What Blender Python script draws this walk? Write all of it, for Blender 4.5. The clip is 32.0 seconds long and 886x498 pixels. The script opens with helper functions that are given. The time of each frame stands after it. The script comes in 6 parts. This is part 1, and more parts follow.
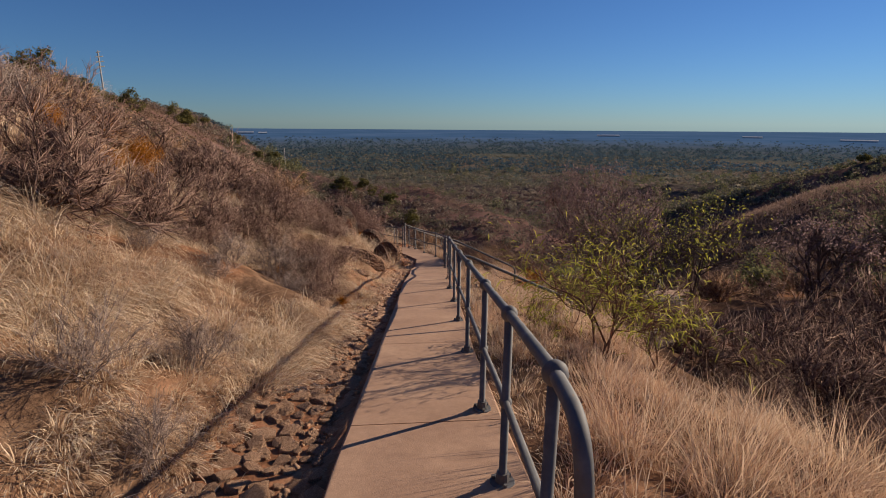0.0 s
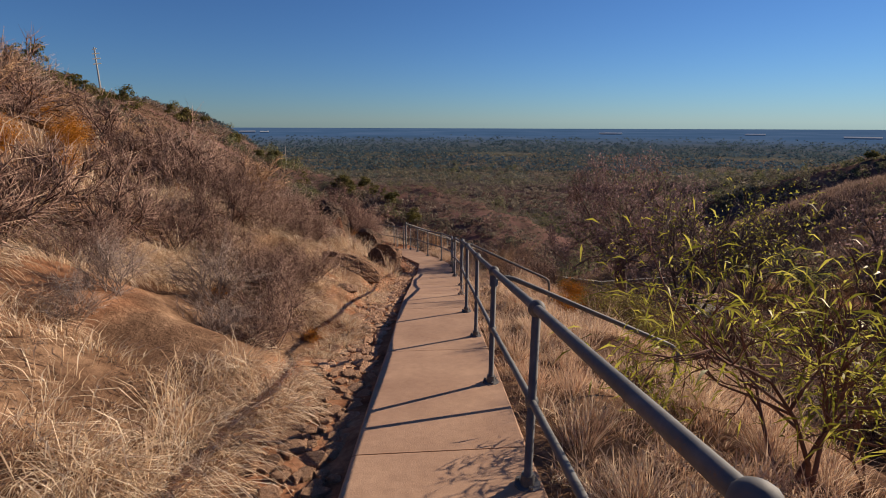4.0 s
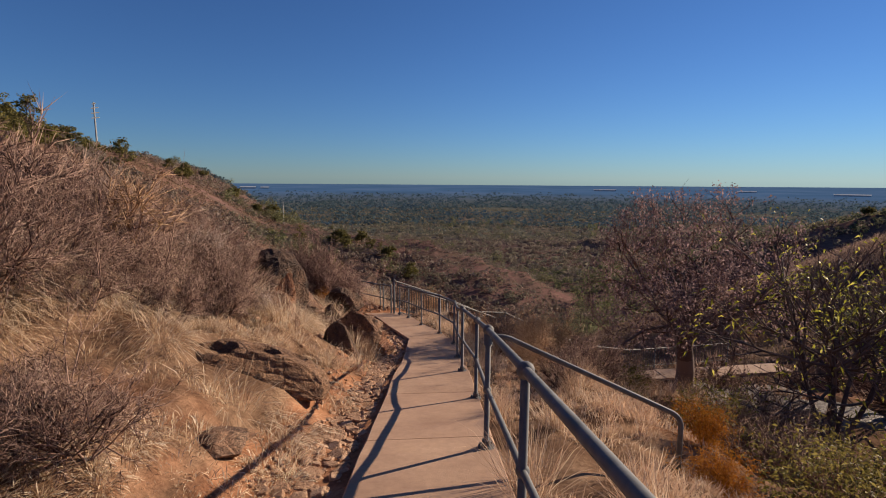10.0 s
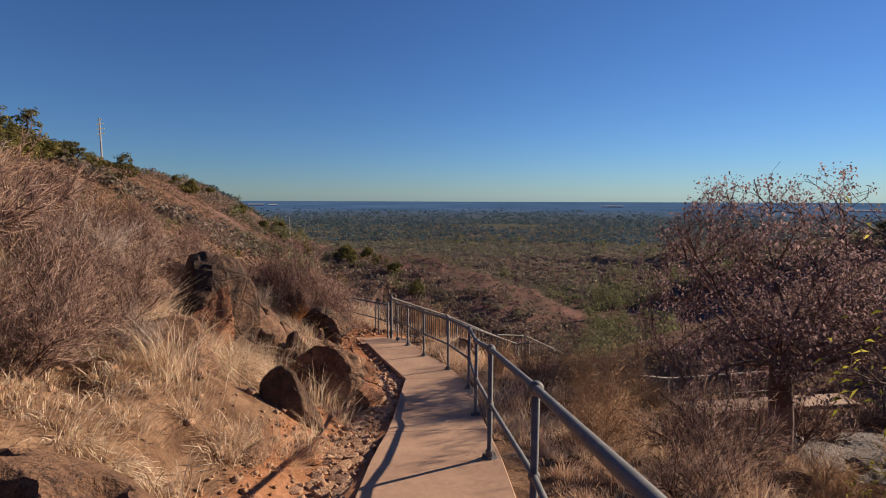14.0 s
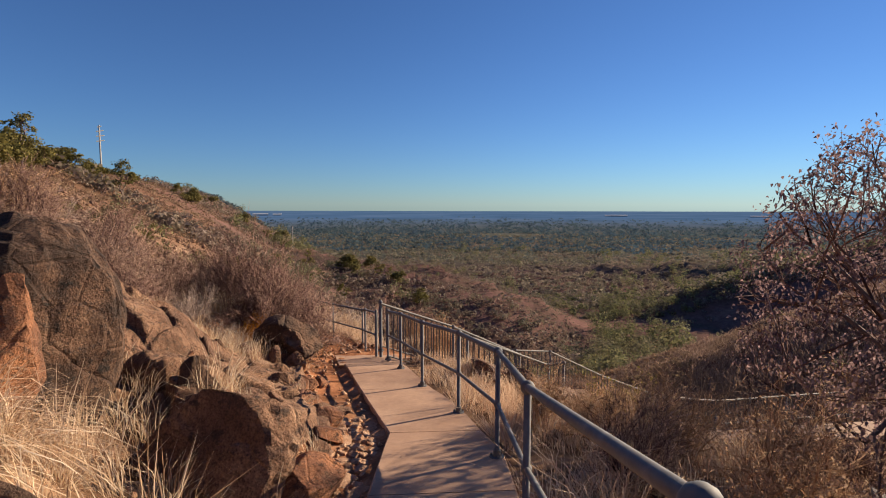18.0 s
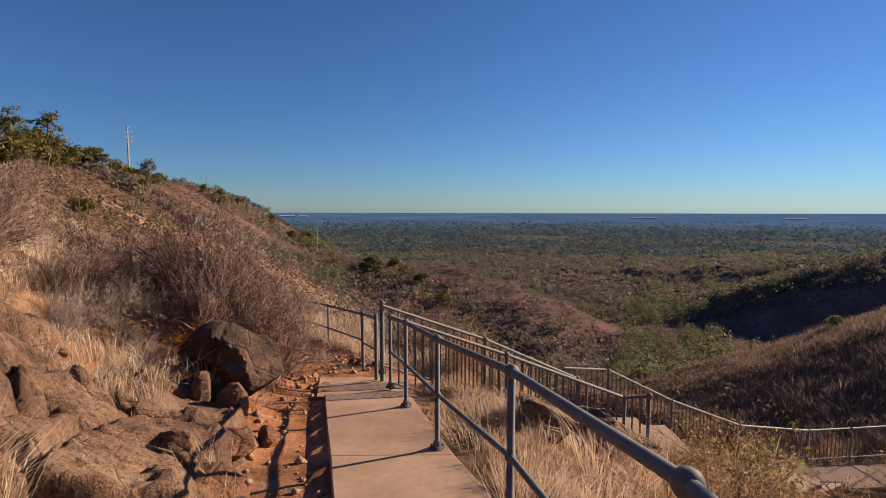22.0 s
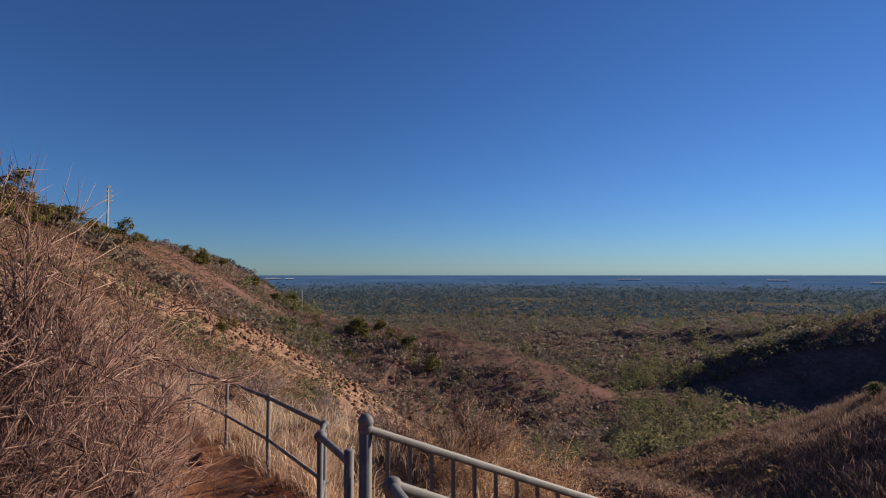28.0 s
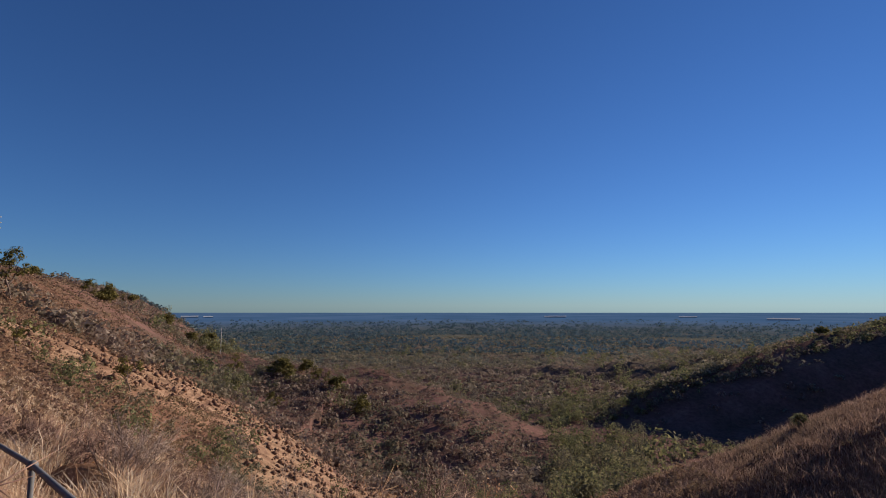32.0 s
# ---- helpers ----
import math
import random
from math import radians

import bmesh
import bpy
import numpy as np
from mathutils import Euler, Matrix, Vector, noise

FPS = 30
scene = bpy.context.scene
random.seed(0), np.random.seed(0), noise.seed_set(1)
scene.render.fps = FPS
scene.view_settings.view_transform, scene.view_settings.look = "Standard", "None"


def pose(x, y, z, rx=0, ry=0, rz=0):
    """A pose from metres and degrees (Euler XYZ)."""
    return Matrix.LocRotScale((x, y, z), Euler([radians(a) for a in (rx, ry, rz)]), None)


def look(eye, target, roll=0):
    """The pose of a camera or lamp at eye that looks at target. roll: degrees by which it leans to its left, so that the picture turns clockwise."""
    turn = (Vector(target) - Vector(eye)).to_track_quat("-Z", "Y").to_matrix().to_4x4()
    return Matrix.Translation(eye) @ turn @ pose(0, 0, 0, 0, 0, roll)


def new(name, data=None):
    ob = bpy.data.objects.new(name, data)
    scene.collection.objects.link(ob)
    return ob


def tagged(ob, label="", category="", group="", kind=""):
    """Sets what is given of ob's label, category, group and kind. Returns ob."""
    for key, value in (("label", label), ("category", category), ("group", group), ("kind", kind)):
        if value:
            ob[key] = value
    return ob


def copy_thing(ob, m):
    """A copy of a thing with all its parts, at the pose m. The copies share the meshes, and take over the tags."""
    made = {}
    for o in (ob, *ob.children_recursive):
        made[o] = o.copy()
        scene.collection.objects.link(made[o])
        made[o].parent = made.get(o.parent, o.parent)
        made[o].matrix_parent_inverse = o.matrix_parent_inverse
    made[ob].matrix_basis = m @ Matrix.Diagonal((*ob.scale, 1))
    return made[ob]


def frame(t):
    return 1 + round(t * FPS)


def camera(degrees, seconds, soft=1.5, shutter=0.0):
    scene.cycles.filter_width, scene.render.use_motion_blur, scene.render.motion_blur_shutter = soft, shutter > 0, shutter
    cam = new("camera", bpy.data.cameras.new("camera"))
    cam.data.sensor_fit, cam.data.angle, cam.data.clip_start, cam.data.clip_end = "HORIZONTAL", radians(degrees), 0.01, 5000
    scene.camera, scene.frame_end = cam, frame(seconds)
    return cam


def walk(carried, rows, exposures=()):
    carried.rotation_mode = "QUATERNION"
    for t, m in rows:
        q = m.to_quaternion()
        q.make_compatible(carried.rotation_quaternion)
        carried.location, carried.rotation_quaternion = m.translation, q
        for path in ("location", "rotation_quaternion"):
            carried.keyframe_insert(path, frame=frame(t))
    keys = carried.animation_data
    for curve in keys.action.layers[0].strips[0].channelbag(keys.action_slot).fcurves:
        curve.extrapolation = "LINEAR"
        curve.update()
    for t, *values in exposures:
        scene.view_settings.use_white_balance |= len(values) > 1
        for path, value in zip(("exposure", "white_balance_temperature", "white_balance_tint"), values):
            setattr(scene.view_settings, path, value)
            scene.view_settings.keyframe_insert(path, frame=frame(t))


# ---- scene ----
cam = camera(83.1, 32.0, soft=1.0)
PATH = [
    (0, (-0.139, -0.243, 2.552), (0.028, 1.689, 2.061), 0.6),
    (0.5, (-0.161, 0.017, 2.566), (0.009, 1.934, 2.021), 0.5),
    (1, (-0.169, 0.303, 2.58), (-0.004, 2.213, 2.009), 0.5),
    (1.5, (-0.185, 0.628, 2.505), (-0.02, 2.531, 1.913), 0.5),
    (2, (-0.17, 0.938, 2.388), (-0.007, 2.837, 1.783), 0.7),
    (2.5, (-0.165, 1.309, 2.233), (-0.002, 3.21, 1.634), 0.4),
    (3, (-0.121, 1.759, 2.109), (0.04, 3.668, 1.535), 0.2),
    (3.5, (-0.082, 2.239, 2.032), (0.077, 4.159, 1.493), 0.3),
    (4, (-0.07, 2.667, 1.97), (0.089, 4.598, 1.474), 0.4),
    (4.5, (-0.017, 3.034, 1.907), (0.141, 4.977, 1.459), 0.1),
    (6.5, (0.045, 4.586, 1.661), (0.211, 6.539, 1.26), 0.6),
    (7, (0.06, 4.957, 1.622), (0.23, 6.911, 1.229), 0.5),
    (7.5, (0.074, 5.375, 1.563), (0.247, 7.334, 1.195), 0.5),
    (8, (0.135, 5.832, 1.473), (0.307, 7.796, 1.135), 0.4),
    (8.5, (0.182, 6.325, 1.36), (0.354, 8.293, 1.046), 0.3),
    (9, (0.246, 6.782, 1.249), (0.415, 8.752, 0.95), 0.4),
    (9.5, (0.263, 7.21, 1.149), (0.435, 9.182, 0.861), 0.5),
    (10, (0.291, 7.639, 1.071), (0.463, 9.612, 0.789), 0.6),
    (10.5, (0.307, 8.052, 0.994), (0.477, 10.027, 0.724), 0.4),
    (11, (0.312, 8.442, 0.917), (0.481, 10.418, 0.658), 0.7),
    (11.5, (0.351, 8.883, 0.822), (0.519, 10.86, 0.572), 0.4),
    (12, (0.379, 9.329, 0.709), (0.543, 11.308, 0.472), 0.4),
    (12.5, (0.42, 9.783, 0.601), (0.58, 11.763, 0.367), 0.4),
    (13, (0.451, 10.209, 0.509), (0.605, 12.19, 0.278), 0.4),
    (13.5, (0.518, 10.658, 0.434), (0.667, 12.64, 0.208), 0.4),
    (14, (0.543, 11.099, 0.36), (0.688, 13.082, 0.144), 0.4),
    (14.5, (0.564, 11.518, 0.287), (0.709, 13.503, 0.086), 0.3),
    (15, (0.593, 11.985, 0.173), (0.734, 13.971, -0.015), 0.2),
    (15.5, (0.586, 12.418, 0.084), (0.727, 14.404, -0.099), 0.4),
    (17.5, (0.708, 14.177, -0.37), (0.84, 16.165, -0.546), 0.3),
    (18, (0.756, 14.645, -0.475), (0.886, 16.633, -0.653), 0.3),
    (18.5, (0.791, 15.083, -0.577), (0.913, 17.071, -0.756), 0.2),
    (19, (0.81, 15.506, -0.66), (0.922, 17.494, -0.84), 0.4),
    (19.5, (0.828, 15.946, -0.75), (0.926, 17.936, -0.931), 0.4),
    (20, (0.819, 16.35, -0.832), (0.901, 18.34, -1.009), 0.5),
    (20.5, (0.872, 16.772, -0.892), (0.938, 18.763, -1.067), 0.4),
    (21, (0.868, 17.176, -0.972), (0.925, 19.167, -1.147), 0.5),
    (21.5, (0.923, 17.578, -1.052), (0.969, 19.571, -1.223), 0.3),
    (22, (0.912, 18.014, -1.142), (0.947, 20.006, -1.312), 0.3),
    (22.5, (0.904, 18.459, -1.205), (0.925, 20.452, -1.372), 0.4),
    (23, (0.883, 18.899, -1.287), (0.89, 20.893, -1.437), 0.4),
    (23.5, (0.832, 19.341, -1.363), (0.824, 21.336, -1.5), 0.4),
    (24, (0.832, 19.754, -1.434), (0.816, 21.75, -1.563), 0.4),
    (24.5, (0.783, 20.156, -1.505), (0.766, 22.153, -1.626), 0.4),
    (26.5, (0.553, 21.704, -1.663), (0.593, 23.702, -1.725), 0.3),
    (27, (0.516, 22.119, -1.706), (0.569, 24.118, -1.727), 0.4),
    (27.5, (0.476, 22.549, -1.752), (0.543, 24.548, -1.727), 0.3),
    (28, (0.395, 22.965, -1.795), (0.481, 24.961, -1.716), 0.2),
    (28.5, (0.339, 23.368, -1.836), (0.449, 25.361, -1.71), 0.3),
    (29, (0.28, 23.753, -1.912), (0.413, 25.742, -1.758), 0.4),
    (29.5, (0.249, 24.131, -1.971), (0.407, 26.118, -1.8), 0.4),
    (30, (0.203, 24.53, -2.027), (0.39, 26.512, -1.837), 0.2),
    (30.5, (0.157, 24.915, -2.051), (0.384, 26.891, -1.843), 0.3),
    (31, (0.173, 25.277, -2.082), (0.445, 27.247, -1.865), 0.2),
    (31.5, (0.172, 25.5, -2.073), (0.485, 27.463, -1.85), 0.3),
    (32, (0.197, 25.624, -2.112), (0.554, 27.579, -1.885), 0.2),
]
walk(cam, [(t, look(eye, target, roll - 0.2)) for t, eye, target, roll in PATH], exposures=[(0, 0.46, 6700, 10), (4, 0.58, 6750, 10), (9, 0.64, 6750, 10), (14, 0.74, 6850, 10), (18, 1.04, 7150, 10), (20, 0.95, 7100, 10), (24, 0.80, 6750, 10), (27, 0.68, 6450, 10), (32, 0.57, 6400, 10)])

# ---------------------------------------------------------------- light
SUN_AZ, SUN_EL = radians(62.0), radians(18.8)      # azimuth from +y towards +x
world = bpy.data.worlds.new("sky")
scene.world = world
world.use_nodes = True
wn = world.node_tree
wn.nodes.clear()
w_out = wn.nodes.new("ShaderNodeOutputWorld")
w_bg = wn.nodes.new("ShaderNodeBackground")
w_sky = wn.nodes.new("ShaderNodeTexSky")
w_sky.sky_type = "NISHITA"
w_sky.sun_disc = False
w_sky.sun_elevation = SUN_EL
w_sky.sun_rotation = SUN_AZ
w_sky.altitude = 300
w_sky.air_density = 1.0
w_sky.dust_density = 0.0
w_sky.ozone_density = 4.0
w_bg.inputs["Strength"].default_value = 0.045
w_tint = wn.nodes.new("ShaderNodeMix")
w_tint.data_type, w_tint.blend_type = "RGBA", "MULTIPLY"
w_tint.inputs[0].default_value = 1.0
w_tint.inputs[7].default_value = (0.575, 0.845, 1.27, 1)
wn.links.new(w_sky.outputs[0], w_tint.inputs[6])
wn.links.new(w_tint.outputs[2], w_bg.inputs["Color"])
wn.links.new(w_bg.outputs[0], w_out.inputs["Surface"])

sun = new("sun", bpy.data.lights.new("sun", "SUN"))
sun.data.energy = 5.0
sun.data.angle = radians(0.5)
sun.data.color = (1.0, 0.835, 0.65)
sun.matrix_world = look((300 * math.sin(SUN_AZ) * math.cos(SUN_EL), 300 * math.cos(SUN_AZ) * math.cos(SUN_EL), 300 * math.sin(SUN_EL)), (0, 0, 0))


# ---------------------------------------------------------------- materials
def mat(name, rough=0.9, metal=0.0):
    m = bpy.data.materials.new(name)
    m.use_nodes = True
    nt = m.node_tree
    p = nt.nodes["Principled BSDF"]
    p.inputs["Roughness"].default_value = rough
    p.inputs["Metallic"].default_value = metal
    p.inputs["Specular IOR Level"].default_value = 0.25
    return m, nt, p


def coords(nt):
    c = nt.nodes.new("ShaderNodeTexCoord")
    return c.outputs["Object"]


def noise_tex(nt, vec, scale, detail=4.0, rough=0.6):
    n = nt.nodes.new("ShaderNodeTexNoise")
    n.inputs["Scale"].default_value = scale
    n.inputs["Detail"].default_value = detail
    n.inputs["Roughness"].default_value = rough
    nt.links.new(vec, n.inputs["Vector"])
    return n.outputs["Fac"]


def ramp(nt, fac, stops):
    r = nt.nodes.new("ShaderNodeValToRGB")
    el = r.color_ramp.elements
    while len(el) < len(stops):
        el.new(0.5)
    for e, (p, c) in zip(el, stops):
        e.position = p
        e.color = (*c, 1)
    nt.links.new(fac, r.inputs["Fac"])
    return r.outputs["Color"]


def level(nt, fac, a, b):
    r = nt.nodes.new("ShaderNodeMapRange")
    r.inputs["From Min"].default_value = a
    r.inputs["From Max"].default_value = b
    nt.links.new(fac, r.inputs["Value"])
    return r.outputs["Result"]


def mixc(nt, fac, a, b, mode="MIX"):
    m = nt.nodes.new("ShaderNodeMix")
    m.data_type = "RGBA"
    m.blend_type = mode
    for val, sock in ((fac, m.inputs[0]), (a, m.inputs[6]), (b, m.inputs[7])):
        if isinstance(val, (int, float)):
            sock.default_value = val
        elif isinstance(val, tuple):
            sock.default_value = (*val, 1)
        else:
            nt.links.new(val, sock)
    return m.outputs[2]


def math_node(nt, op, a, b=0.0):
    m = nt.nodes.new("ShaderNodeMath")
    m.operation = op
    for val, sock in ((a, m.inputs[0]), (b, m.inputs[1])):
        if isinstance(val, (int, float)):
            sock.default_value = val
        else:
            nt.links.new(val, sock)
    return m.outputs[0]


def bump(nt, p, height, strength=0.5, dist=0.02):
    b = nt.nodes.new("ShaderNodeBump")
    b.inputs["Strength"].default_value = strength
    b.inputs["Distance"].default_value = dist
    nt.links.new(height, b.inputs["Height"])
    nt.links.new(b.outputs["Normal"], p.inputs["Normal"])


def attribute(nt, name):
    a = nt.nodes.new("ShaderNodeAttribute")
    a.attribute_name = name
    return a.outputs["Fac"]


def island(nt):
    return nt.nodes.new("ShaderNodeNewGeometry").outputs["Random Per Island"]


def per_object(nt):
    return nt.nodes.new("ShaderNodeObjectInfo").outputs["Random"]


def island_mat(name, stops, rough=0.9, patch=None, translucent=0.0):
    """A material for leaves, blades and twigs: each loose piece takes its own tone; patch shifts the tone over metres."""
    m, nt, p = mat(name, rough)
    col = ramp(nt, island(nt), stops)
    if patch:
        scale, tint, amount = patch
        geo = nt.nodes.new("ShaderNodeNewGeometry").outputs["Position"]
        f = level(nt, noise_tex(nt, geo, scale, 3.0), 0.45, 0.62)
        col = mixc(nt, math_node(nt, "MULTIPLY", f, amount), col, tint)
    nt.links.new(col, p.inputs["Base Color"])
    p.inputs["Specular IOR Level"].default_value = 0.1
    if translucent:
        t = nt.nodes.new("ShaderNodeBsdfTranslucent")
        nt.links.new(col, t.inputs["Color"])
        mx = nt.nodes.new("ShaderNodeMixShader")
        mx.inputs[0].default_value = translucent
        out = nt.nodes["Material Output"]
        nt.links.new(p.outputs[0], mx.inputs[1])
        nt.links.new(t.outputs[0], mx.inputs[2])
        nt.links.new(mx.outputs[0], out.inputs["Surface"])
    return m


# ground: straw litter, red soil, pale scar, hillside scrub tone and far wooded plain by zones; valley and distance
# zones blue it for haze
M_GROUND, nt, p = mat("ground_soil", 1.0)
p.inputs["Specular IOR Level"].default_value = 0.0
oc = coords(nt)
n_big = noise_tex(nt, oc, 0.35, 5.0)
n_mid = noise_tex(nt, oc, 2.2, 6.0, 0.65)
n_fine = noise_tex(nt, oc, 26.0, 5.0, 0.7)
# straw litter, darkened in colour for the shaded hollows between tussocks
straw = ramp(nt, n_mid, [(0.25, (0.06, 0.036, 0.026)), (0.45, (0.15, 0.092, 0.062)), (0.7, (0.34, 0.225, 0.15))])
soil = ramp(nt, n_mid, [(0.25, (0.15, 0.068, 0.04)), (0.45, (0.33, 0.15, 0.082)), (0.6, (0.45, 0.22, 0.125)), (0.75, (0.52, 0.31, 0.19))])
col = mixc(nt, level(nt, n_big, 0.53, 0.74), straw, soil)
col = mixc(nt, attribute(nt, "soil"), col, soil)
grain = ramp(nt, n_fine, [(0.3, (0.55, 0.5, 0.46)), (0.7, (1.25, 1.2, 1.15))])
col = mixc(nt, 0.8, col, grain, "MULTIPLY")
n_hill = noise_tex(nt, oc, 0.05, 8.0, 0.7)
n_hill2 = noise_tex(nt, oc, 0.55, 6.0, 0.75)
hill = ramp(nt, n_hill, [(0.30, (0.085, 0.064, 0.04)), (0.45, (0.125, 0.077, 0.053)), (0.58, (0.165, 0.09, 0.066)), (0.75, (0.225, 0.145, 0.092))])
hill = mixc(nt, 0.75, hill, ramp(nt, n_hill2, [(0.3, (0.45, 0.45, 0.45)), (0.7, (1.35, 1.3, 1.25))]), "MULTIPLY")
# valley zone: hill colour shifted to blue, haze mixed into the base
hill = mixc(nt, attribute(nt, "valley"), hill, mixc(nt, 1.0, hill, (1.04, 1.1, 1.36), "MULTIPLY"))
col = mixc(nt, attribute(nt, "hill"), col, hill)
n_sc = noise_tex(nt, oc, 0.25, 8.0, 0.75)
scar = ramp(nt, n_sc, [(0.28, (0.11, 0.064, 0.042)), (0.45, (0.28, 0.175, 0.115)), (0.65, (0.47, 0.32, 0.22))])
scar_edge = math_node(nt, "MULTIPLY", attribute(nt, "scar"), level(nt, noise_tex(nt, oc, 0.16, 8.0, 0.85), 0.40, 0.60))
col = mixc(nt, scar_edge, col, scar)
n_w1 = noise_tex(nt, oc, 0.012, 8.0, 0.75)
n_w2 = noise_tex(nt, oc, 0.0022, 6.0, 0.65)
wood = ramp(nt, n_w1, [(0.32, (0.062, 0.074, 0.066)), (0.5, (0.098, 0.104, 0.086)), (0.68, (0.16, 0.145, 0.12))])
# far: blue base colour standing in for haze over the plain
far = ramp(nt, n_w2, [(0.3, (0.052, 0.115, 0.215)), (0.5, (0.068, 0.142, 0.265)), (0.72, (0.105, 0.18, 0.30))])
col = mixc(nt, attribute(nt, "plain"), col, wood)
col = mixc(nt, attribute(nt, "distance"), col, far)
nt.links.new(col, p.inputs["Base Color"])
bump(nt, p, math_node(nt, "ADD", n_mid, math_node(nt, "MULTIPLY", n_fine, 0.4)), 0.7, 0.05)

# path concrete, reddish with dust
M_CONC, nt, p = mat("path_concrete", 0.85)
oc = coords(nt)
n1, n2, n3 = noise_tex(nt, oc, 1.3, 6.0, 0.6), noise_tex(nt, oc, 14.0, 6.0, 0.7), noise_tex(nt, oc, 120.0, 3.0, 0.6)
col = ramp(nt, n1, [(0.3, (0.31, 0.19, 0.13)), (0.5, (0.40, 0.255, 0.175)), (0.72, (0.48, 0.315, 0.215))])
col = mixc(nt, 0.45, col, ramp(nt, n2, [(0.3, (0.62, 0.58, 0.55)), (0.65, (1.12, 1.1, 1.08))]), "MULTIPLY")
col = mixc(nt, math_node(nt, "MULTIPLY", per_object(nt), 0.25), col, (0.34, 0.2, 0.14))
nt.links.new(col, p.inputs["Base Color"])
bump(nt, p, math_node(nt, "ADD", n2, n3), 0.35, 0.006)

M_JOINT, nt, p = mat("joint_filler", 0.95)
oc = coords(nt)
nt.links.new(ramp(nt, noise_tex(nt, oc, 30.0), [(0.3, (0.05, 0.035, 0.028)), (0.7, (0.12, 0.075, 0.05))]), p.inputs["Base Color"])

# galvanised steel, weathered
M_STEEL, nt, p = mat("galvanised_steel", 0.5, 0.25)
oc = coords(nt)
n1, n2 = noise_tex(nt, oc, 9.0, 5.0, 0.65), noise_tex(nt, oc, 70.0, 3.0)
col = ramp(nt, n1, [(0.3, (0.10, 0.10, 0.104)), (0.55, (0.15, 0.15, 0.154)), (0.75, (0.22, 0.22, 0.225))])
col = mixc(nt, level(nt, n2, 0.62, 0.75), col, (0.22, 0.14, 0.09))
nt.links.new(col, p.inputs["Base Color"])
nt.links.new(level(nt, n1, -1.2, 1.2), p.inputs["Roughness"])
bump(nt, p, n2, 0.15, 0.002)


def rock_mat(name, stops, lichen, scale=1.0, speckle=0.75):
    m, nt, p = mat(name, 0.92)
    oc = coords(nt)
    a, b, c = noise_tex(nt, oc, 1.6 * scale, 7.0, 0.65), noise_tex(nt, oc, 9.0 * scale, 6.0, 0.7), noise_tex(nt, oc, 60.0 * scale, 4.0, 0.7)
    col = ramp(nt, a, stops)
    col = mixc(nt, level(nt, b, 0.54, 0.66), col, lichen)
    col = mixc(nt, 0.85, col, ramp(nt, c, [(0.34, (0.42, 0.4, 0.38)), (0.5, (0.95, 0.94, 0.92)), (0.66, (1.4, 1.36, 1.3))]), "MULTIPLY")
    # dots darkened in the colour as the shade of pits; no relief here
    pit_shade = nt.nodes.new("ShaderNodeTexVoronoi")
    pit_shade.inputs["Scale"].default_value = 26.0 * scale
    nt.links.new(oc, pit_shade.inputs["Vector"])
    col = mixc(nt, 0.8, col, ramp(nt, pit_shade.outputs["Distance"], [(0.08, (0.4, 0.37, 0.35)), (0.26, (1.0, 1.0, 1.0))]), "MULTIPLY")
    if speckle:
        col = mixc(nt, math_node(nt, "MULTIPLY", level(nt, noise_tex(nt, oc, 22.0, 6.0, 0.75), 0.54, 0.62), speckle), col, (0.04, 0.031, 0.029))
    col = mixc(nt, math_node(nt, "MULTIPLY", per_object(nt), 0.22), col, (0.26, 0.15, 0.09))
    nt.links.new(col, p.inputs["Base Color"])
    v = nt.nodes.new("ShaderNodeTexVoronoi")
    v.feature = "DISTANCE_TO_EDGE"
    v.inputs["Scale"].default_value = 2.4 * scale
    nt.links.new(oc, v.inputs["Vector"])
    crack = level(nt, v.outputs["Distance"], 0.0, 0.05)
    h = math_node(nt, "ADD", math_node(nt, "ADD", b, math_node(nt, "MULTIPLY", c, 0.35)), math_node(nt, "MULTIPLY", crack, 0.25))
    bump(nt, p, h, 1.0, 0.07 / scale)
    return m


M_ROCK = rock_mat("weathered_rock", [(0.30, (0.07, 0.04, 0.03)), (0.44, (0.175, 0.095, 0.064)), (0.56, (0.285, 0.163, 0.106)), (0.72, (0.42, 0.285, 0.197))], (0.05, 0.036, 0.031))
M_ROCK_RED = rock_mat("iron_red_rock", [(0.30, (0.07, 0.038, 0.03)), (0.44, (0.20, 0.088, 0.055)), (0.56, (0.34, 0.145, 0.075)), (0.72, (0.50, 0.235, 0.115))], (0.06, 0.036, 0.03))
# crusted rock, base darkened further to stand in for shade on camera-facing sides
M_ROCK_DARK = rock_mat("shade_black_crusted_rock", [(0.32, (0.03, 0.023, 0.021)), (0.47, (0.075, 0.046, 0.035)), (0.6, (0.16, 0.092, 0.062)), (0.74, (0.33, 0.215, 0.145))], (0.026, 0.022, 0.021))
M_STONE = rock_mat("drain_stone", [(0.3, (0.30, 0.165, 0.108)), (0.5, (0.47, 0.285, 0.185)), (0.7, (0.62, 0.43, 0.31))], (0.30, 0.175, 0.115), 4.0, 0.0)
M_LATERITE = rock_mat("laterite", [(0.30, (0.10, 0.055, 0.037)), (0.46, (0.20, 0.108, 0.068)), (0.6, (0.31, 0.18, 0.11)), (0.75, (0.44, 0.27, 0.17))], (0.07, 0.042, 0.034), 0.8)
M_CREEK = rock_mat("creek_granite", [(0.3, (0.12, 0.10, 0.095)), (0.5, (0.21, 0.18, 0.17)), (0.7, (0.32, 0.285, 0.265))], (0.08, 0.067, 0.062))

